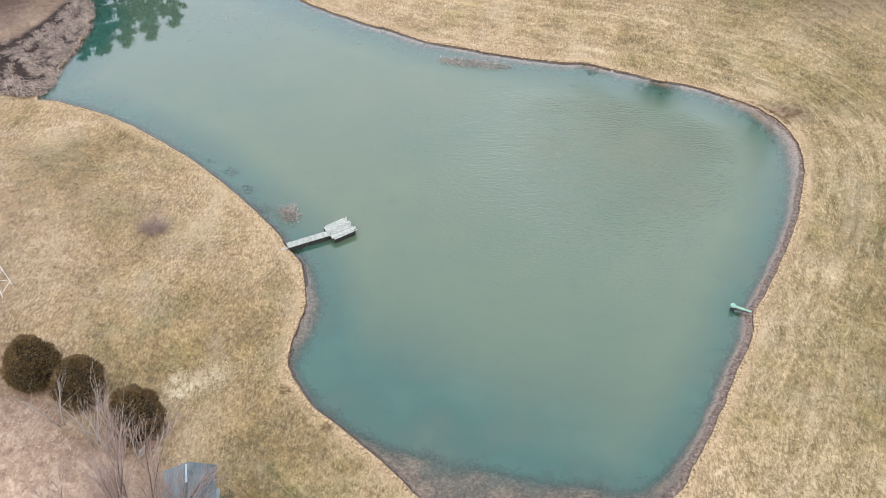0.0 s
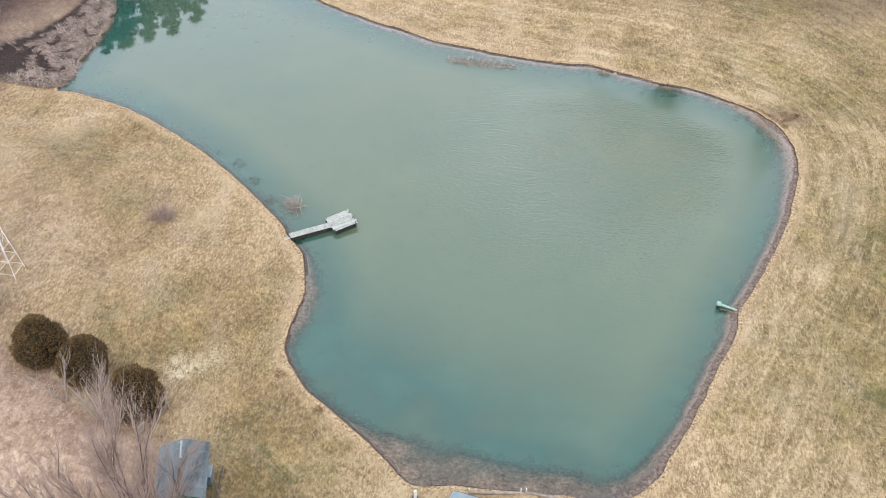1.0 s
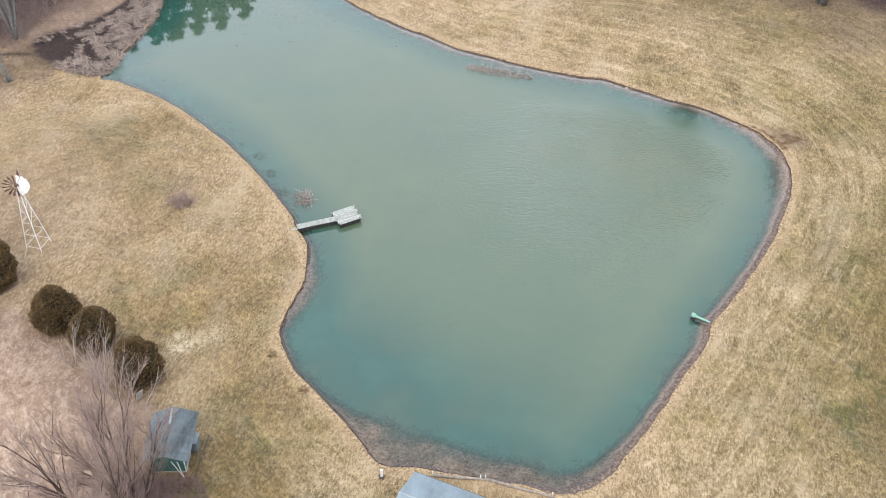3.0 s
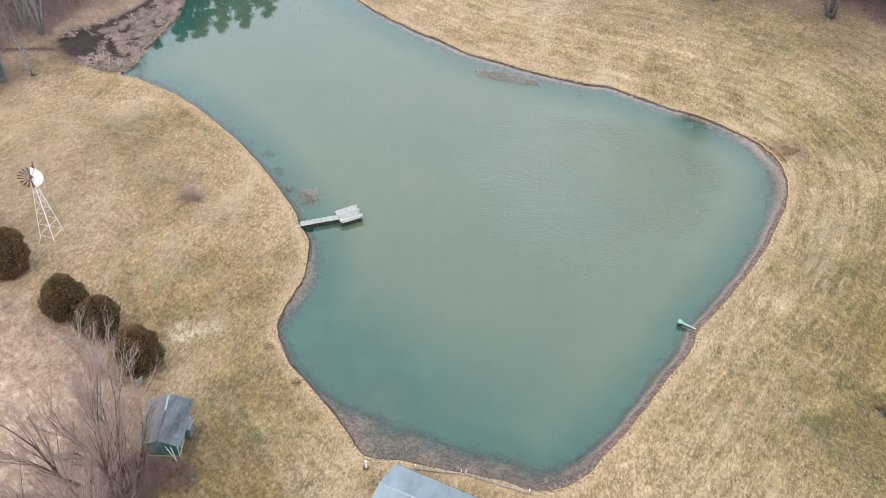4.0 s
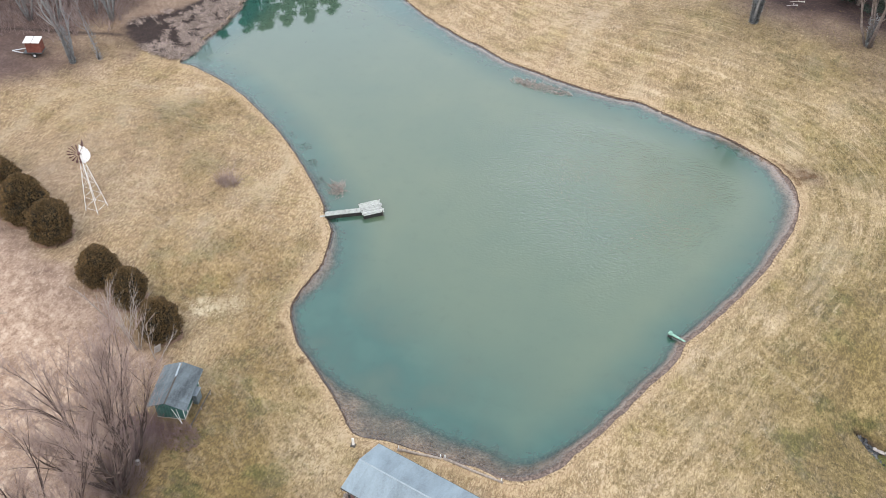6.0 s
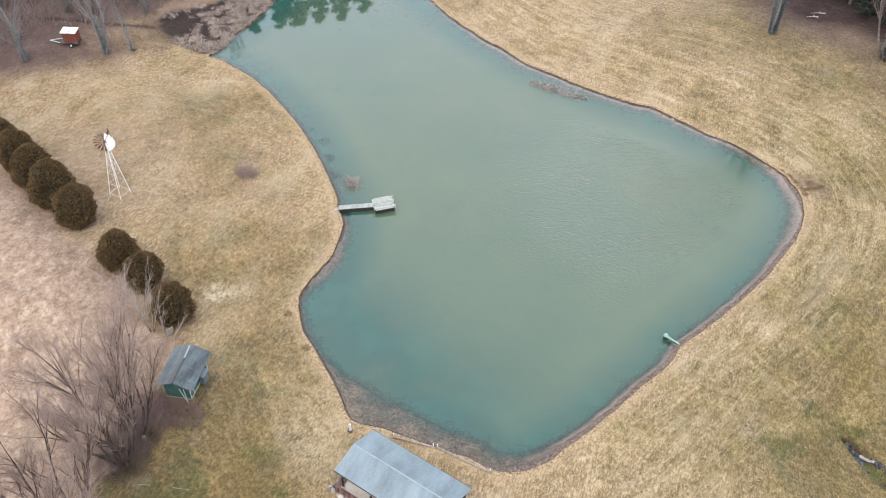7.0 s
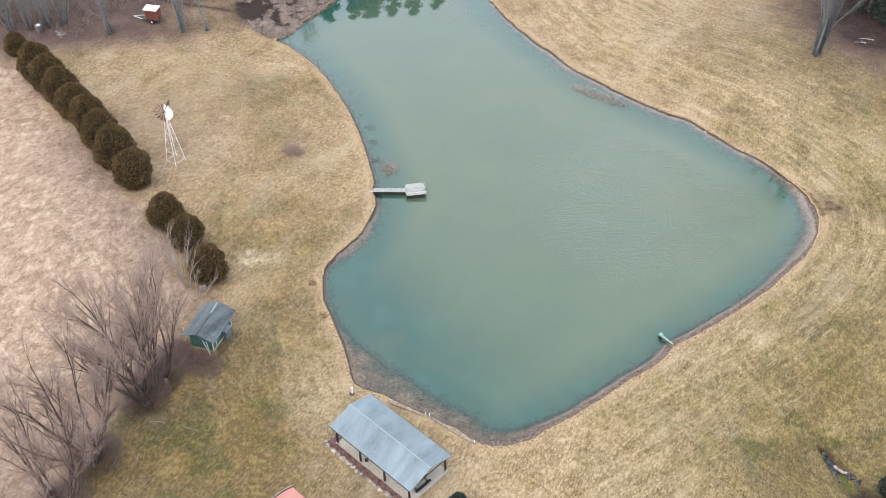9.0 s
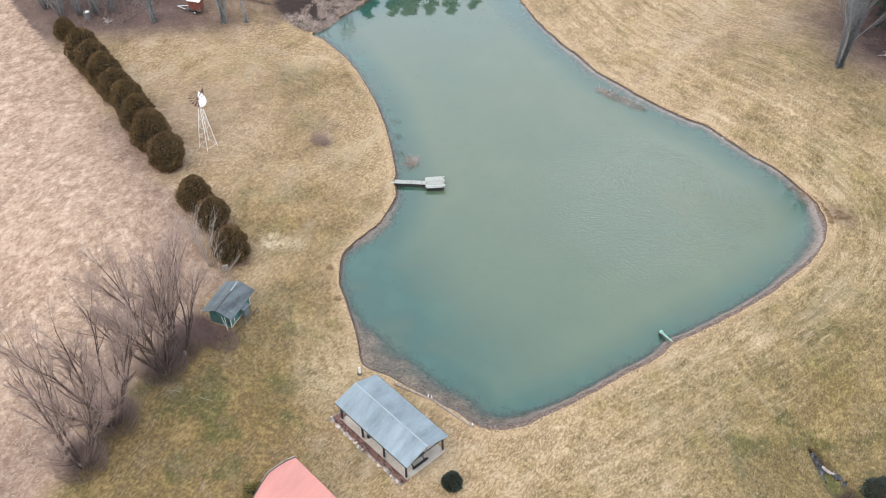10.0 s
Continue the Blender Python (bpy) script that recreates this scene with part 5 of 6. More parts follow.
# ---- clipped evergreens in a row ----
def evergreen_mesh(seed, rx, h, count, needle, core_m):
    r = random.Random(seed)
    core, leaves = Shape(), Shape()

    def skin(z, a):
        f = z / h
        k = rx * (1 - abs(2 * f - 0.78) ** 2.6 * (0.62 if f > 0.39 else 0.9)) ** 0.75 if abs(2 * f - 0.78) < 1.2 else 0.0
        lumps = 0.22 * noise.noise(Vector((math.cos(a) * 1.6, math.sin(a) * 1.6, f * 3.5 + seed * 7))) + 0.16 * noise.noise(Vector((math.cos(a) * 4.5, math.sin(a) * 4.5, f * 9 + seed * 7)))
        return max(k, 0.02) * (1.02 - 0.22 * max(f - 0.35, 0)) * (1 + 0.06 * math.sin(3 * a + seed) + lumps)

    # inner hull and trunk stub, coloured dark as the shade behind the leaves
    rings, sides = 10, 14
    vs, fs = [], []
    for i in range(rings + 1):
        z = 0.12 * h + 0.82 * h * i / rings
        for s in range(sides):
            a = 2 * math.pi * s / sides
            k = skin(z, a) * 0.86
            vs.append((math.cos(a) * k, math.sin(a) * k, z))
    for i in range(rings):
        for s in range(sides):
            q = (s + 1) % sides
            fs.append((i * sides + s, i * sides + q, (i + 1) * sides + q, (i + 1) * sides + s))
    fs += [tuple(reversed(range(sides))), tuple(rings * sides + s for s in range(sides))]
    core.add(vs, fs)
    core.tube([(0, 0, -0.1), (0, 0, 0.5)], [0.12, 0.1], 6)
    for _ in range(count):
        z = h * (0.04 + 0.95 * r.random())
        a = r.uniform(0, 6.283)
        k = skin(z, a) * r.uniform(0.86, 1.03)
        p = Vector((math.cos(a) * k, math.sin(a) * k, z * 0.985))
        up = 0.35 + 1.4 * (z / h)
        d = Vector((math.cos(a) + r.gauss(0, 0.9), math.sin(a) + r.gauss(0, 0.9), up + r.gauss(0, 0.6))).normalized() * r.uniform(0.08, 0.19)
        w = d.cross(Vector((r.gauss(0, 1), r.gauss(0, 1), r.gauss(0, 1)))).normalized() * r.uniform(0.03, 0.06)
        leaves.add([p - w, p + w, p + d + w * 0.4, p + d - w * 0.4], [(0, 1, 2, 3)])
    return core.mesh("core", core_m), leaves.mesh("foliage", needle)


NEEDLE_BED = plain("fallen_brown_needles", (0.13, 0.075, 0.05), (0.23, 0.14, 0.095), (0.34, 0.225, 0.16), 4.0, 0.95, 0.02)
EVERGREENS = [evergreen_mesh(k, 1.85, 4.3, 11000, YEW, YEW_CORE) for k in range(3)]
ROW = [(-23.5, 46.1), (-28.0, 48.5), (-32.0, 50.2), (-39.3, 53.8), (-43.7, 55.9), (-47.8, 58.1), (-51.8, 60.2), (-55.8, 62.0), (-59.8, 64.0), (-63.3, 65.5), (-66.8, 66.9), (-73.4, 69.9)]
r = random.Random(5)
for i, (x, y) in enumerate(ROW):
    ob = thing("evergreen_shrub", (x, y, ground_z(x, y)), "rounded bronze-green evergreen in the row beside the field", "shrub", "row of evergreens", r.uniform(0, 360))
    core, foliage = EVERGREENS[i % 3]
    k = r.uniform(0.90, 1.0) * (1.22 if 2 < i < 11 else 0.85 if i == 11 else 1.0)
    ob.scale = (k, k, k * r.uniform(0.96, 1.06))
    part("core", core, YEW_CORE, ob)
    part("foliage", foliage, YEW, ob)
    mulch = Shape()
    vs = [(0, 0, 0.06)] + [(math.cos(a / 14 * 6.283) * 1.85 * r.uniform(0.8, 1.1), math.sin(a / 14 * 6.283) * 1.85 * r.uniform(0.85, 1.1), 0.0) for a in range(14)]
    vs = [(px, py, (ground_z(x + px, y + py) - ground_z(x, y)) + 0.035 + pz) for px, py, pz in vs]
    mulch.add(vs, [(0, 1 + s, 1 + (s + 1) % 14) for s in range(14)])
    m = part("mulch_ring", mulch, NEEDLE_BED, ob)
    m.matrix_basis = ob.matrix_world.to_3x3().inverted().to_4x4()

core, foliage = evergreen_mesh(9, 0.82, 1.75, 2400, HOLLY, YEW_CORE)
ob = thing("holly_bush", (12.15, 32.85, ground_z(12.15, 32.85)), "small rounded dark green bush beside the pavilion", "shrub")
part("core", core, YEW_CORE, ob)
part("foliage", foliage, HOLLY, ob)
OLIVE = leafy("olive_leaves", (0.085, 0.075, 0.02), (0.19, 0.165, 0.05), (0.32, 0.275, 0.11))
core, foliage = evergreen_mesh(10, 0.8, 1.5, 1500, OLIVE, YEW_CORE)
ob = thing("boxwood", (-2.0, 22.9, ground_z(-2.0, 22.9)), "olive green bush at the corner of the house", "shrub")
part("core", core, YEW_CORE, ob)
part("foliage", foliage, OLIVE, ob)
core, foliage = evergreen_mesh(11, 1.5, 1.9, 3000, HOLLY, YEW_CORE)
ob = thing("holly_bush", (44.9, 52.8, ground_z(44.9, 52.8)), "dark green bush beside the drainage ditch", "shrub")
part("core", core, YEW_CORE, ob)
part("foliage", foliage, HOLLY, ob)


# ---- woods ----
def conifer(seed, h, rad, needle_count):
    r = random.Random(seed)
    trunk, leaves = Shape(), Shape()
    trunk.tube([(0, 0, -0.2), (0.05, 0, h * 0.5), (0, 0, h)], [0.16 + h * 0.008, 0.12, 0.02], 7)
    for k in range(int(h * 5)):
        z = h * (0.035 + 0.945 * k / (h * 5))
        reach = rad * (1 - (z / h) ** 2.4) * r.uniform(0.65, 1.1) + 0.15
        a = r.uniform(0, 6.283)
        tip = Vector((math.cos(a) * reach, math.sin(a) * reach, z + reach * r.uniform(-0.1, 0.25)))
        root = Vector((0, 0, z))
        trunk.tube([root, tip], [0.03, 0.008], 3, False)
        for _ in range(needle_count):
            f = r.uniform(0.25, 1.02)
            p = root.lerp(tip, f) + Vector((r.gauss(0, 0.22), r.gauss(0, 0.22), r.gauss(0, 0.12)))
            d = Vector((math.cos(a) + r.gauss(0, 0.6), math.sin(a) + r.gauss(0, 0.6), r.gauss(0.2, 0.4))).normalized() * r.uniform(0.3, 0.65)
            w = d.cross(Vector((r.gauss(0, 1), r.gauss(0, 1), r.gauss(0, 1)))).normalized() * 0.13
            leaves.add([p - w, p + w, p + d], [(0, 1, 2)])
    return trunk, leaves


PINES = [tuple(s.mesh(n, m) for s, n, m in zip(conifer(30 + k, 14.0, 3.6, 62), ("trunk", "foliage"), (BARK, FIR))) for k in range(2)]
DARK_FIR = []
for _, lf in PINES:
    me = lf.copy()
    me.materials[0] = HOLLY
    DARK_FIR.append(me)
pine_spots = [(-53.8, 115.4, 11.4), (-52.7, 121.8, 13.9), (-48.8, 127.5, 15.3), (-57.5, 119.5, 13.5), (-58.5, 114.0, 12.0), (-50.3, 122.2, 13.6), (-46.0, 130.5, 16.0), (-55.2, 117.8, 13.0), (-51.2, 125.2, 15.0), (-43.2, 133.0, 15.5),
              (32.2, 125.8, 14), (36.0, 122.6, 13), (39.8, 118.8, 12), (27.2, 130.0, 15), (25.5, 134.5, 15), (43, 124.5, 14), (20.5, 137.5, 15), (37.5, 130, 15), (47, 117, 13)]
for i, (x, y, h) in enumerate(pine_spots):
    west = i < 10
    ob = thing("pine_tree", (x, y, ground_z(x, y)), "green pine at the head of the pond" if west else "dark green pine at the edge of the woods", "tree", "pines at the head of the pond" if west else "pines at the woods' edge", 77 * i)
    ob.scale = (h / 14,) * 3
    tr, lf = PINES[i % 2]
    part("trunk", tr, BARK, ob)
    lf_part = part("foliage", lf if west else DARK_FIR[i % 2], FIR, ob)
    lf_part["kind"] = "stuff"

narrow = twig_tree(61, 17.6, 2.0, 5, 0.2, (0.06, 0), 0.9, 0.13)
place_tree("bare_tree", (23.4, 113.3), narrow, BARK_GREY, LICHEN, "narrow leafless tree with lichen-grey creeper on its stems", "tree", "bare trees by the woods", 0, creeper(1, 12.0, 0.42, 1.6, 13000, lean=(0.06, 0)))
fork = twig_tree(62, 16.5, 4.6, 5, 0.22, (-0.05, 0), 0.9, 0.3)
place_tree("bare_tree", (37.0, 110.4), fork, BARK, TWIG, "forked leafless tree with dark grey bark", "tree", "bare trees by the woods", 40, creeper(2, 4.0, 0.3, 0.8, 1600))
def leafy_oak():
    wood, twigs = twig_tree(64, 23.5, 3.4, 4, 0.28, (0, 0), 0.7, 0.2)
    ob = place_tree("oak_tree", (18.5, 136.0), (wood, twigs), BARK, TWIG, "oak still holding its russet dead leaves", "tree", "bare trees by the woods")
    r = random.Random(6)
    leaves = Shape()
    for _ in range(15000):
        a, f = r.uniform(0, 6.283), r.random()
        k = 3.2 * math.sin(math.pi * (0.15 + 0.72 * f)) ** 0.6 * math.sqrt(r.random())
        p = Vector((math.cos(a) * k, math.sin(a) * k, 11.0 + 13.4 * f))
        if noise.noise(p * 0.55) < -0.05:
            continue
        d = Vector((r.gauss(0, 1), r.gauss(0, 1), r.gauss(0, 1))).normalized() * 0.17
        w = d.cross(Vector((r.gauss(0, 1), r.gauss(0, 1), r.gauss(0, 1)))).normalized() * 0.1
        leaves.add([p - d, p + w, p + d, p - w], [(0, 1, 2, 3)])
    tagged(part("leaves", leaves, RUSSET, ob, "curled russet leaves"), kind="stuff")


RUSSET = leafy("russet_dead_leaves", (0.09, 0.035, 0.015), (0.20, 0.085, 0.035), (0.33, 0.16, 0.07))
leafy_oak()
for k, (x, y) in enumerate(((-65.6, 79.4), (-57.0, 84.7), (-54.4, 86.6))):
    st = (2, 2, 1)[k]
    place_tree("bare_tree", (x, y), twig_tree(65 + k, 8.5, 1.2 if k < 2 else 0.4, st, 0.26 if k < 2 else 0.15, (-0.12, 0.03), 0.4, 0.16, 0.0, 0.8, 0.16), BARK_GREY, TWIG, "leaning leafless tree with grey creeper at the lawn's end", "tree", "bare trees at the lawn's end", 0, creeper(5 + k, 5.0, 0.34, 0.6, 1300 if k < 2 else 300, lean=(-0.12, 0.03)))

for k, (x, y, h) in enumerate(((-79.0, 74.2, 9.5), (-76.8, 75.6, 11.0), (-74.6, 76.9, 9.0), (-73.2, 78.6, 10.5), (-82.6, 74.6, 10.0))):
    place_tree("lichened_tree", (x, y), twig_tree(90 + k, h, 3.2, 3, 0.12, (0, 0), 0.8, 0.3), BARK_GREY, LICHEN, "leafless tree with blue-grey lichen at the wood's edge", "tree", "lichened trees at the wood's edge", 0, creeper(15 + k, 5.0, 0.3, 1.3, 1300))

WOODS = []
for k in range(3):
    w, t = twig_tree(80 + k, 11.0, 3.2, 2 + k, 0.16, (0, 0), 0.75, 0.15)
    trunk = Shape()
    for stem, limbs in w:
        for s in (stem, *limbs):
            trunk.add(s.v, s.f)
    WOODS.append((trunk.mesh("trunk", BARK_GREY, True), t.mesh("crown", TWIG)))
r = random.Random(12)
spots = []
for _ in range(46):
    spots.append((r.uniform(-108, -70), r.uniform(72, 108), 0))
for _ in range(16):
    spots.append((r.uniform(-72, -56), r.uniform(92, 112), 0))
for _ in range(26):
    x = r.uniform(14, 70)
    spots.append((x, r.uniform(124, 150) - 0.25 * max(x - 40, 0), 1))
for i, (x, y, side) in enumerate(spots):
    if side == 0 and (y < 73.5 + 0.42 * max(-76 - x, 0) or (x > -72 and y < 90)):
        continue
    ob = thing("bare_tree", (x, y, ground_z(x, y)), "leafless grey-brown tree in the woods", "tree", "bare trees of the woods", r.uniform(0, 360))
    k = r.uniform(0.75, 1.2)
    ob.scale = (k, k, k * r.uniform(0.9, 1.15))
    tr, cr = WOODS[i % 3]
    part("trunk", tr, BARK_GREY, ob)
    tagged(part("crown", cr, TWIG, ob), kind="stuff")


def underbrush(name, region, count, high, material, label, seed):
    r = random.Random(seed)
    xs, ys = region(r, count)
    zs = land(xs, ys)
    s = Shape()
    for x, y, z in zip(xs, ys, zs):
        p = Vector((x, y, z - 0.05))
        for _ in range(3):
            d = Vector((r.gauss(0, 0.5), r.gauss(0, 0.5), 1)).normalized() * high * r.uniform(0.3, 1.2)
            s.tube([p, p + d * 0.5, p + d + Vector((r.gauss(0, 0.2), r.gauss(0, 0.2), -0.1))], [0.018, 0.013, 0.005], 3, False)
    ob = new(name, s.mesh(name, material))
    return tagged(ob, label, "undergrowth", kind="stuff")


def west_brush(r, n):
    pts = []
    while len(pts) < n:
        x, y = r.uniform(-112, -56), r.uniform(70, 112)
        edge = 71.8 + 0.42 * (-76 - x) if x < -76 else (71.8 + 0.55 * (x + 76) if x < -69 else (88.0 if x < -60 else 91.0 - 0.35 * (x + 56)))
        if y > edge + r.expovariate(0.6):
            pts.append((x, y))
    return np.array(pts).T


def east_brush(r, n):
    pts = []
    while len(pts) < n:
        x, y = r.uniform(10, 62), r.uniform(108, 142)
        if x * 0.42 + y * 0.9 > 129 + r.uniform(-2, 3):
            pts.append((x, y))
    return np.array(pts).T


underbrush("undergrowth", west_brush, 7000, 2.0, TWIG, "leafless grey-mauve undergrowth at the edge of the woods", 91)
underbrush("undergrowth", east_brush, 900, 0.9, TWIG, "sparse leafless undergrowth beneath the pines", 92)

r = random.Random(17)
for k, (x, y, a, l) in enumerate(((27.8, 119.2, 20, 1.5), (28.4, 120.7, 15, 1.9))):
    ob = thing("fallen_log", (x, y, ground_z(x, y) + 0.1), "short bleached log lying in the leaf litter", "log", "fallen logs", a)
    part("log", Shape().tube([(-l / 2, 0, 0), (0, 0.06, 0.02), (l / 2, 0, 0)], [0.03, 0.05, 0.11], 8), BLEACHED, ob)
    part("branch_stub", Shape().tube([(0.1, 0, 0.05), (0.3, 0.25, 0.2)], [0.04, 0.03], 5), BLEACHED, ob)

pile = thing("brush_pile", (-71.6, 76.0, ground_z(-71.6, 76.0)), "small heap of cut pale branches", "brush pile")
for k in range(14):
    a = r.uniform(0, 3.14)
    c = Vector((r.uniform(-0.5, 0.5), r.uniform(-0.45, 0.45), 0.06 + 0.025 * k))
    d = Vector((math.cos(a), math.sin(a), r.uniform(-0.1, 0.2))) * r.uniform(0.35, 0.85)
    part("branch", Shape().tube([c - d, c + d], [0.035, 0.018], 5), BLEACHED, pile)
stump = thing("barrel", (-75.0, 75.6, ground_z(-75, 75.6)), "grey metal barrel with a pale lid at the woods' edge", "barrel")
part("body", Shape().tube([(0, 0, 0), (0, 0, 0.5), (0, 0, 1.0)], [0.42, 0.5, 0.55], 12), BARK_GREY, stump)
part("lid", Shape().tube([(0, 0, 1.0), (0, 0, 1.04)], [0.3, 0.3], 12), PAINT_WHITE, stump)


# ---- marsh, reeds and weeds ----
def reed_mat(name, label):
    """Flattened tussocks, each combed its own way, with black mud between."""
    r = random.Random(31)
    s = Shape()
    spots = np.array([(r.uniform(-55.5, -43.0), r.uniform(89.5, 112)) for _ in range(2000)])
    sd = side_of(spots[:, 0], spots[:, 1], MARSH)
    wet = mire(spots[:, 0], spots[:, 1])
    zs = np.maximum(land(spots[:, 0], spots[:, 1]), 0.0)
    for (x, y), z, d, m in zip(spots, zs, sd, wet):
        if d > 0.25 or m > 0.3 + 0.3 * r.random() or noise.noise(Vector((x * 0.8, y * 0.8, 3.0))) < -0.2 or (x < -52.5 and r.random() < 0.75):
            continue
        lay, size = 2.8 + r.gauss(0, 0.55), r.uniform(0.7, 1.25)
        for _ in range(26):
            a = lay + r.gauss(0, 0.35)
            p = Vector((x + r.gauss(0, 0.24), y + r.gauss(0, 0.24), z + r.uniform(0.02, 0.28) * size))
            dvec = Vector((math.cos(a), math.sin(a), r.uniform(-0.25, 0.35))).normalized() * r.uniform(0.3, 0.75) * size
            w = Vector((-math.sin(a), math.cos(a), 0)) * r.uniform(0.014, 0.034)
            s.add([p - w, p + w, p + dvec * 0.6 + w * 0.7 + Vector((0, 0, 0.05)), p + dvec - w * 0.2, p + dvec * 0.6 - w * 0.7 + Vector((0, 0, 0.05))], [(0, 1, 2, 4), (4, 2, 3)])
    return tagged(new(name, s.mesh(name, REED)), label, "reeds", kind="stuff")


reed_mat("reed_bed", "flattened pale dead reeds over dark mud at the pond's head")


def water_stalks(name, cx, cy, rx, ry, turn, count, high, material, label, seed, flat=0.5):
    r = random.Random(seed)
    s = Shape()
    for _ in range(count):
        a, k = r.uniform(0, 6.283), math.sqrt(r.random())
        p = pose(0, 0, 0, 0, 0, turn) @ Vector((math.cos(a) * rx * k, math.sin(a) * ry * k, -0.08))
        b = r.uniform(0, 6.283)
        d = Vector((math.cos(b), math.sin(b), r.uniform(0.15, 1.0) * (1 - flat) + 0.1)).normalized() * high * r.uniform(0.4, 1.0)
        s.tube([p, p + d * 0.5 + Vector((0, 0, 0.05)), p + d], [0.022, 0.018, 0.008], 3, False)
    ob = thing(name, (cx, cy, 0.0), label, "weeds")
    tagged(part("stalks", s, material, ob), kind="stuff")
    return ob


water_stalks("dead_lilies", 0.2, 96.35, 4.1, 0.75, -11, 620, 0.75, STALK, "broken brown stalks standing in the shallow water", 41)
water_stalks("sunken_brush", -16.35, 71.3, 0.95, 1.1, 20, 180, 0.95, STALK, "tangle of bare pale brush half sunk by the dock", 42, 0.3)
water_stalks("sunken_brush", -15.6, 70.0, 0.4, 0.4, 20, 14, 0.5, STALK, "few bare stems half sunk by the dock", 48, 0.3)
for k, (x, y, n) in enumerate(((-22.6, 77.6, 170), (-20.6, 74.9, 190), (-18.6, 72.2, 150), (-24.8, 79.2, 60))):
    water_stalks("water_weed", x, y, 0.75, 0.5, -40, n, 0.45, WEED, "dark straggling weed just breaking the surface", 43 + k, 0.85)
water_stalks("water_weed", 22.0, 90.9, 1.7, 0.4, -28, 26, 0.4, WEED, "dark straggling weed in the far corner", 49, 0.6)


# ---- ditch behind the dam ----
DITCH_STONE = plain("wet_grey_stones", (0.010, 0.010, 0.011), (0.034, 0.035, 0.038), (0.17, 0.175, 0.18), 3.0, 0.5, 0.02, vary=0.7)


def ditch_stuff():
    r = random.Random(55)
    (ax, ay), (bx, by) = DITCH
    stones = [Shape().lump((0, 0, 0), (0.28, 0.2, 0.16), 60 + k, 0.3).mesh("boulder", DITCH_STONE, True) for k in range(4)]
    for k in range(130):
        f = 0.03 + 0.57 * r.random() ** 1.4
        side = r.uniform(-0.85, 0.95) if f < 0.36 else r.uniform(0.65, 1.05) * (1 if k % 6 else -1)
        wide = 0.15 + 1.45 * min(f, 0.6)
        x = ax + (bx - ax) * f + 0.65 * side * wide
        y = ay + (by - ay) * f + 0.76 * side * wide
        ob = tagged(new("boulder", stones[k % 4]), "rough field stone lining the drainage ditch", "stone", "stones of the ditch")
        q = 0.3 + 0.75 * r.random() ** 2
        ob.matrix_world = pose(x, y, ground_z(x, y) + 0.02, 0, 0, r.uniform(0, 360)) @ Matrix.Diagonal((q, q, q, 1))
    for k, (x, y) in enumerate(((39.75, 54.55), (40.25, 54.35), (40.75, 54.25))):
        ob = tagged(new("pale_boulder", Shape().lump((0, 0, 0), (0.34, 0.15, 0.1), 80 + k, 0.35).mesh("pale_boulder", BLEACHED, True)), "pale flat stone lying in the drainage ditch", "stone", "pale stones of the ditch")
        ob.matrix_world = pose(x, y, ground_z(x, y) + 0.14, 0, 0, -40 + 20 * k)
    w = Shape()
    pts = []
    n = 9
    for s in (-1, 1):
        for i in range(n):
            f = 0.10 + 0.22 * i / (n - 1)
            x, y = ax + (bx - ax) * f, ay + (by - ay) * f
            wid = 0.24 + 0.2 * math.sin(f * 4)
            pts.append((x + s * wid * 0.65, y + s * wid * 0.76, ground_z(x, y) + 0.07))
    w.add(pts, [(i, i + 1, n + i + 1, n + i) for i in range(n - 1)])
    m = Nodes("ditch_water")
    mat = m.done((0.05, 0.055, 0.055), 0.05, m.bump(m.noise(6, 2), 0.2, 0.02))
    tagged(new("ditch_water", w.mesh("ditch_water", mat)), "thin trickle of reflecting water", "water", kind="structure")


ditch_stuff()


# ---- sticks and litter on the grass ----
r = random.Random(77)
for k, (x, y) in enumerate(((-6.4, 21.2), (-16.2, 23.0), (-15.6, 27.9), (-17.7, 30.5), (-12.7, 28.9), (-14.7, 23.9), (-39.6, 42.2), (-38.9, 42.4), (-38.0, 42.6), (-37.6, 42.5))):
    ob = thing("fallen_branch", (x, y, ground_z(x, y) + 0.05), "thin bleached branch fallen on the grass", "branch", "fallen branches", r.uniform(0, 360))
    l = r.uniform(0.7, 1.9)
    part("stem", Shape().tube([(-l / 2, 0, 0), (0, r.uniform(-0.12, 0.12), 0.03), (l / 2, 0, 0.02)], [0.028, 0.022, 0.008], 5), BARK_PALE, ob)
    part("side_twig", Shape().tube([(0, 0, 0.02), (l * 0.25, l * 0.2, 0.06)], [0.014, 0.005], 4), BARK_PALE, ob)


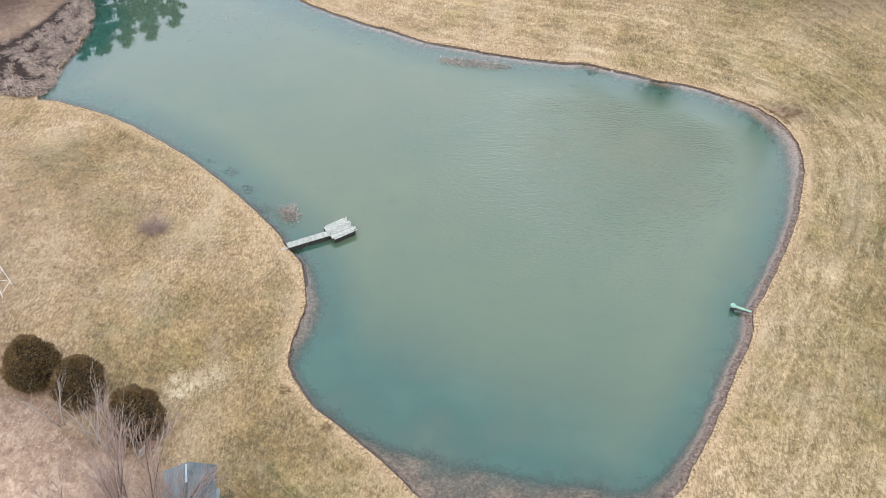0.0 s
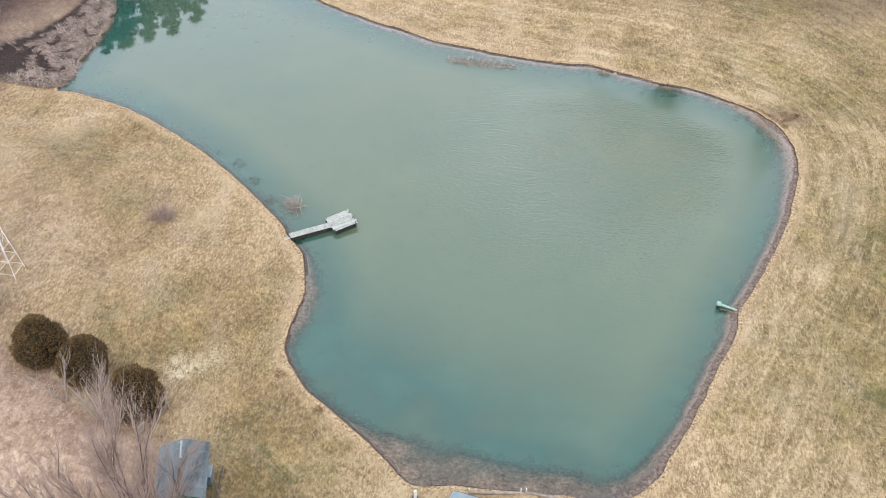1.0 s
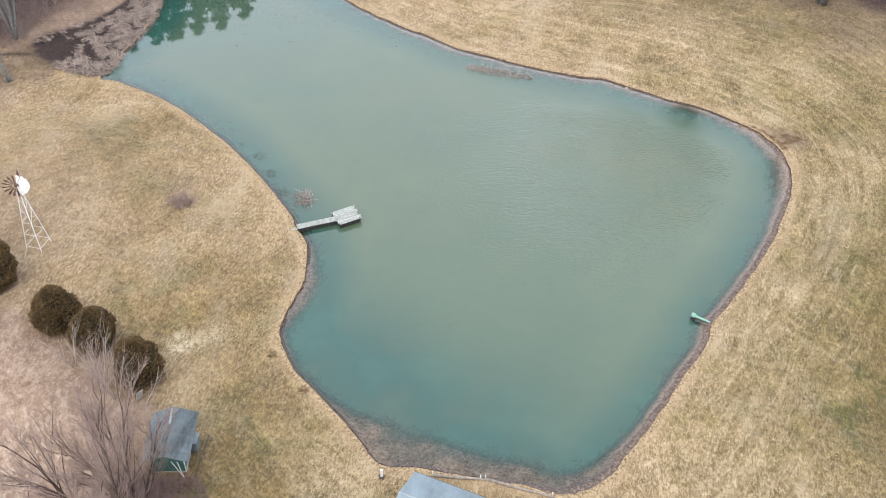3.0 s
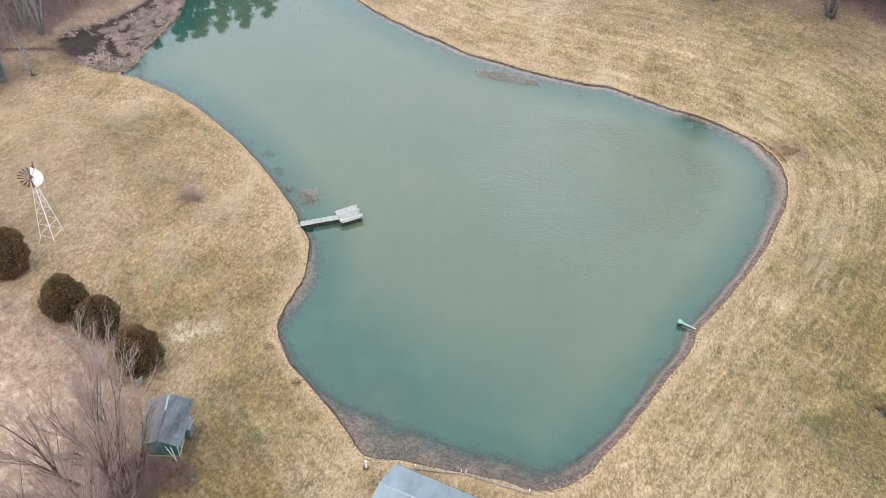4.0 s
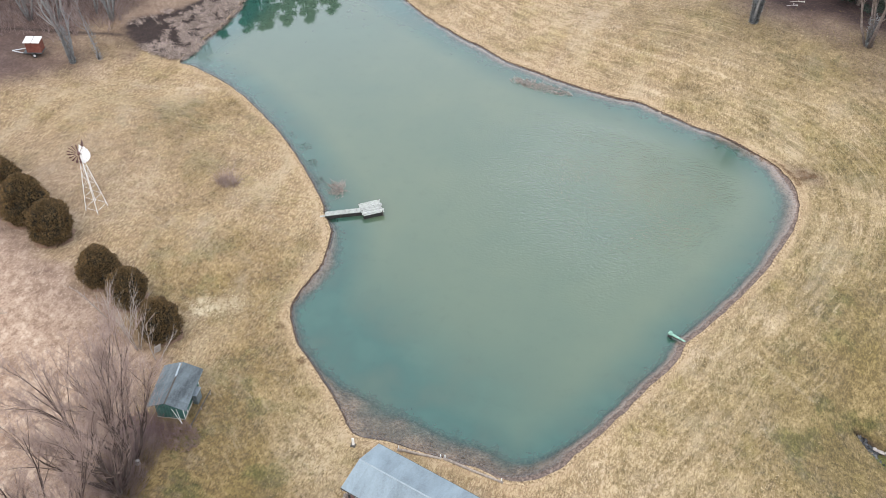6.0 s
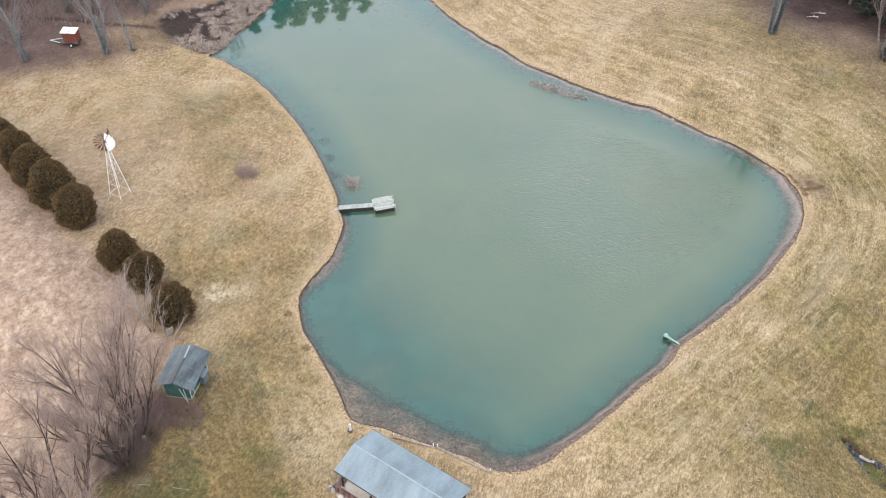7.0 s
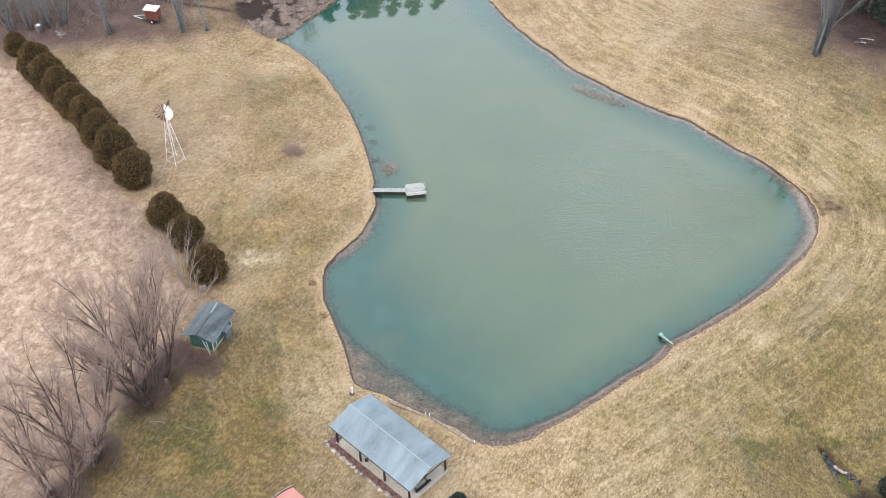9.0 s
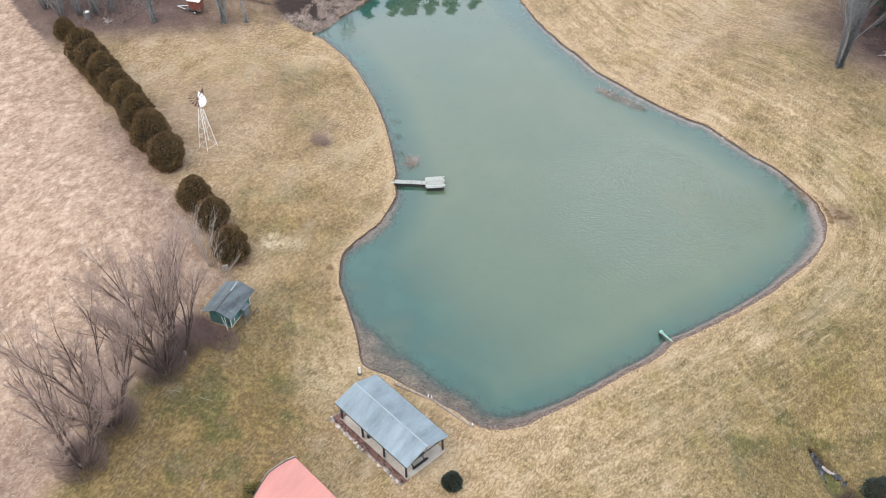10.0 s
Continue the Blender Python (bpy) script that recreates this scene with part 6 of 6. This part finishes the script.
# ---- grass ----
def grass(name, keep, count, box, size, material, label, seed):
    """Loose blades of dead grass lying in the sward, each one bent ribbon."""
    g = np.random.RandomState(seed)
    x, y = g.uniform(box[0], box[1], count), g.uniform(box[2], box[3], count)
    sd = side_of(x, y, RIM)
    ok = keep(x, y, sd, g)
    x, y, sd = x[ok], y[ok], sd[ok]
    z = land(x, y, sd)
    n = len(x)
    a = g.uniform(0, 2 * np.pi, n)
    long = g.uniform(0.45, 1.0, n) * size
    wide = g.uniform(0.009, 0.019, n)
    turn = g.normal(0, 0.7, n)
    base = np.stack([x, y, z + 0.01], -1)

    def way(angle, rise):
        return np.stack([np.cos(angle), np.sin(angle), rise], -1)

    mid = base + way(a, g.uniform(0.05, 0.4, n)) * (0.5 * long)[:, None]
    tip = mid + way(a + turn, g.uniform(-0.2, 0.3, n)) * (0.5 * long)[:, None]
    side = way(a + np.pi / 2, np.zeros(n)) * wide[:, None]
    V = np.stack([base - side, base + side, mid + side * 0.9, mid - side * 0.9, tip], 1)
    F = np.array([(0, 1, 2), (0, 2, 3), (3, 2, 4)])
    idx = (np.arange(n)[:, None, None] * 5 + F[None]).reshape(-1, 3)
    me = bpy.data.meshes.new(name)
    me.vertices.add(n * 5)
    me.vertices.foreach_set("co", V.astype(np.float32).ravel())
    me.loops.add(len(idx) * 3)
    me.loops.foreach_set("vertex_index", idx.astype(np.int32).ravel())
    me.polygons.add(len(idx))
    me.polygons.foreach_set("loop_start", np.arange(0, len(idx) * 3, 3, dtype=np.int32))
    me.update(calc_edges=True)
    me.materials.append(material)
    return tagged(new(name, me), label, "grass", kind="stuff")


def on_lawn(x, y, sd, g):
    clump = 0.5 + 0.5 * wavy(x, y, 0.35) * wavy(y, x, 0.9)
    return (sd > 0.45) & (side_of(x, y, HEDGE_LINE) > 0.5) & (g.rand(len(x)) < (0.35 + 0.65 * clump) * (1 - 0.97 * greenness(x, y))) & (side_of(x, y, MARSH) > 0.5) & (x * 0.42 + y * 0.9 < 112 + 4 * g.rand(len(x))) & (0.7 * (y - 82) - (x + 55) < 3 + 3 * g.rand(len(x)))


def on_green(x, y, sd, g):
    return (sd > 0.45) & (side_of(x, y, HEDGE_LINE) > 0.5) & (g.rand(len(x)) < greenness(x, y)) & (ditch_at(x, y) < 0.3)


def on_field(x, y, sd, g):
    return (sd > 1) & (side_of(x, y, HEDGE_LINE) < 0.5)


LAWN_TUFT = leafy("straw_blades", (0.10, 0.07, 0.03), (0.28, 0.207, 0.107), (0.50, 0.40, 0.24), 0.9)
FIELD_TUFT = leafy("field_stubble", (0.17, 0.11, 0.07), (0.36, 0.26, 0.185), (0.54, 0.42, 0.325), 0.9)
MOSS_TUFT = leafy("olive_blades", (0.035, 0.029, 0.008), (0.108, 0.082, 0.024), (0.215, 0.165, 0.062), 0.9)
grass("lawn_grass", on_lawn, 230000, (-72, 60, 18, 140), 0.46, LAWN_TUFT, "dry straw-coloured blades of mown grass", 1)
grass("field_grass", on_field, 75000, (-95, -14, 10, 76), 0.46, FIELD_TUFT, "dry pinkish stubble of the fallow field", 2)
grass("green_grass", on_green, 190000, (-40, 60, 5, 120), 0.42, MOSS_TUFT, "olive and rust-coloured blades of half-green turf", 3)


def by_the_row(x, y, sd, g):
    near = 1.4 * bell(x, y, -21.6, 50.4, 1.1) + 0.6 * bell(x, y, -19.3, 51.8, 1.6) + 0.2 * bell(x, y, -16.0, 53.0, 1.8)
    return g.rand(len(x)) < near * (0.4 + 0.6 * (wavy(x, y, 2.2) > 0))


STRAW = leafy("bleached_straw", (0.28, 0.215, 0.125), (0.44, 0.355, 0.22), (0.60, 0.50, 0.335), 0.9)
grass("straw_litter", by_the_row, 36000, (-27, -12, 46, 57), 0.24, STRAW, "scattered bleached straw on the lawn", 4)


def in_the_ditch(x, y, sd, g):
    return g.rand(len(x)) < bell(x, y, 40.5, 53.45, 0.75) + bell(x, y, 41.2, 52.85, 0.75)


def by_the_dam(x, y, sd, g):
    return on_lawn(x, y, sd, g) & (g.rand(len(x)) < 0.8)


DITCH_MOSS = leafy("bright_ditch_moss", (0.035, 0.046, 0.012), (0.10, 0.112, 0.03), (0.19, 0.19, 0.06), 0.9)
grass("ditch_moss", in_the_ditch, 16000, (38, 45, 47, 55), 0.3, DITCH_MOSS, "bright green moss filling the drainage ditch", 5)
grass("near_lawn_grass", by_the_dam, 90000, (-16, 54, 18, 64), 0.34, LAWN_TUFT, "short dry blades of mown grass", 6)
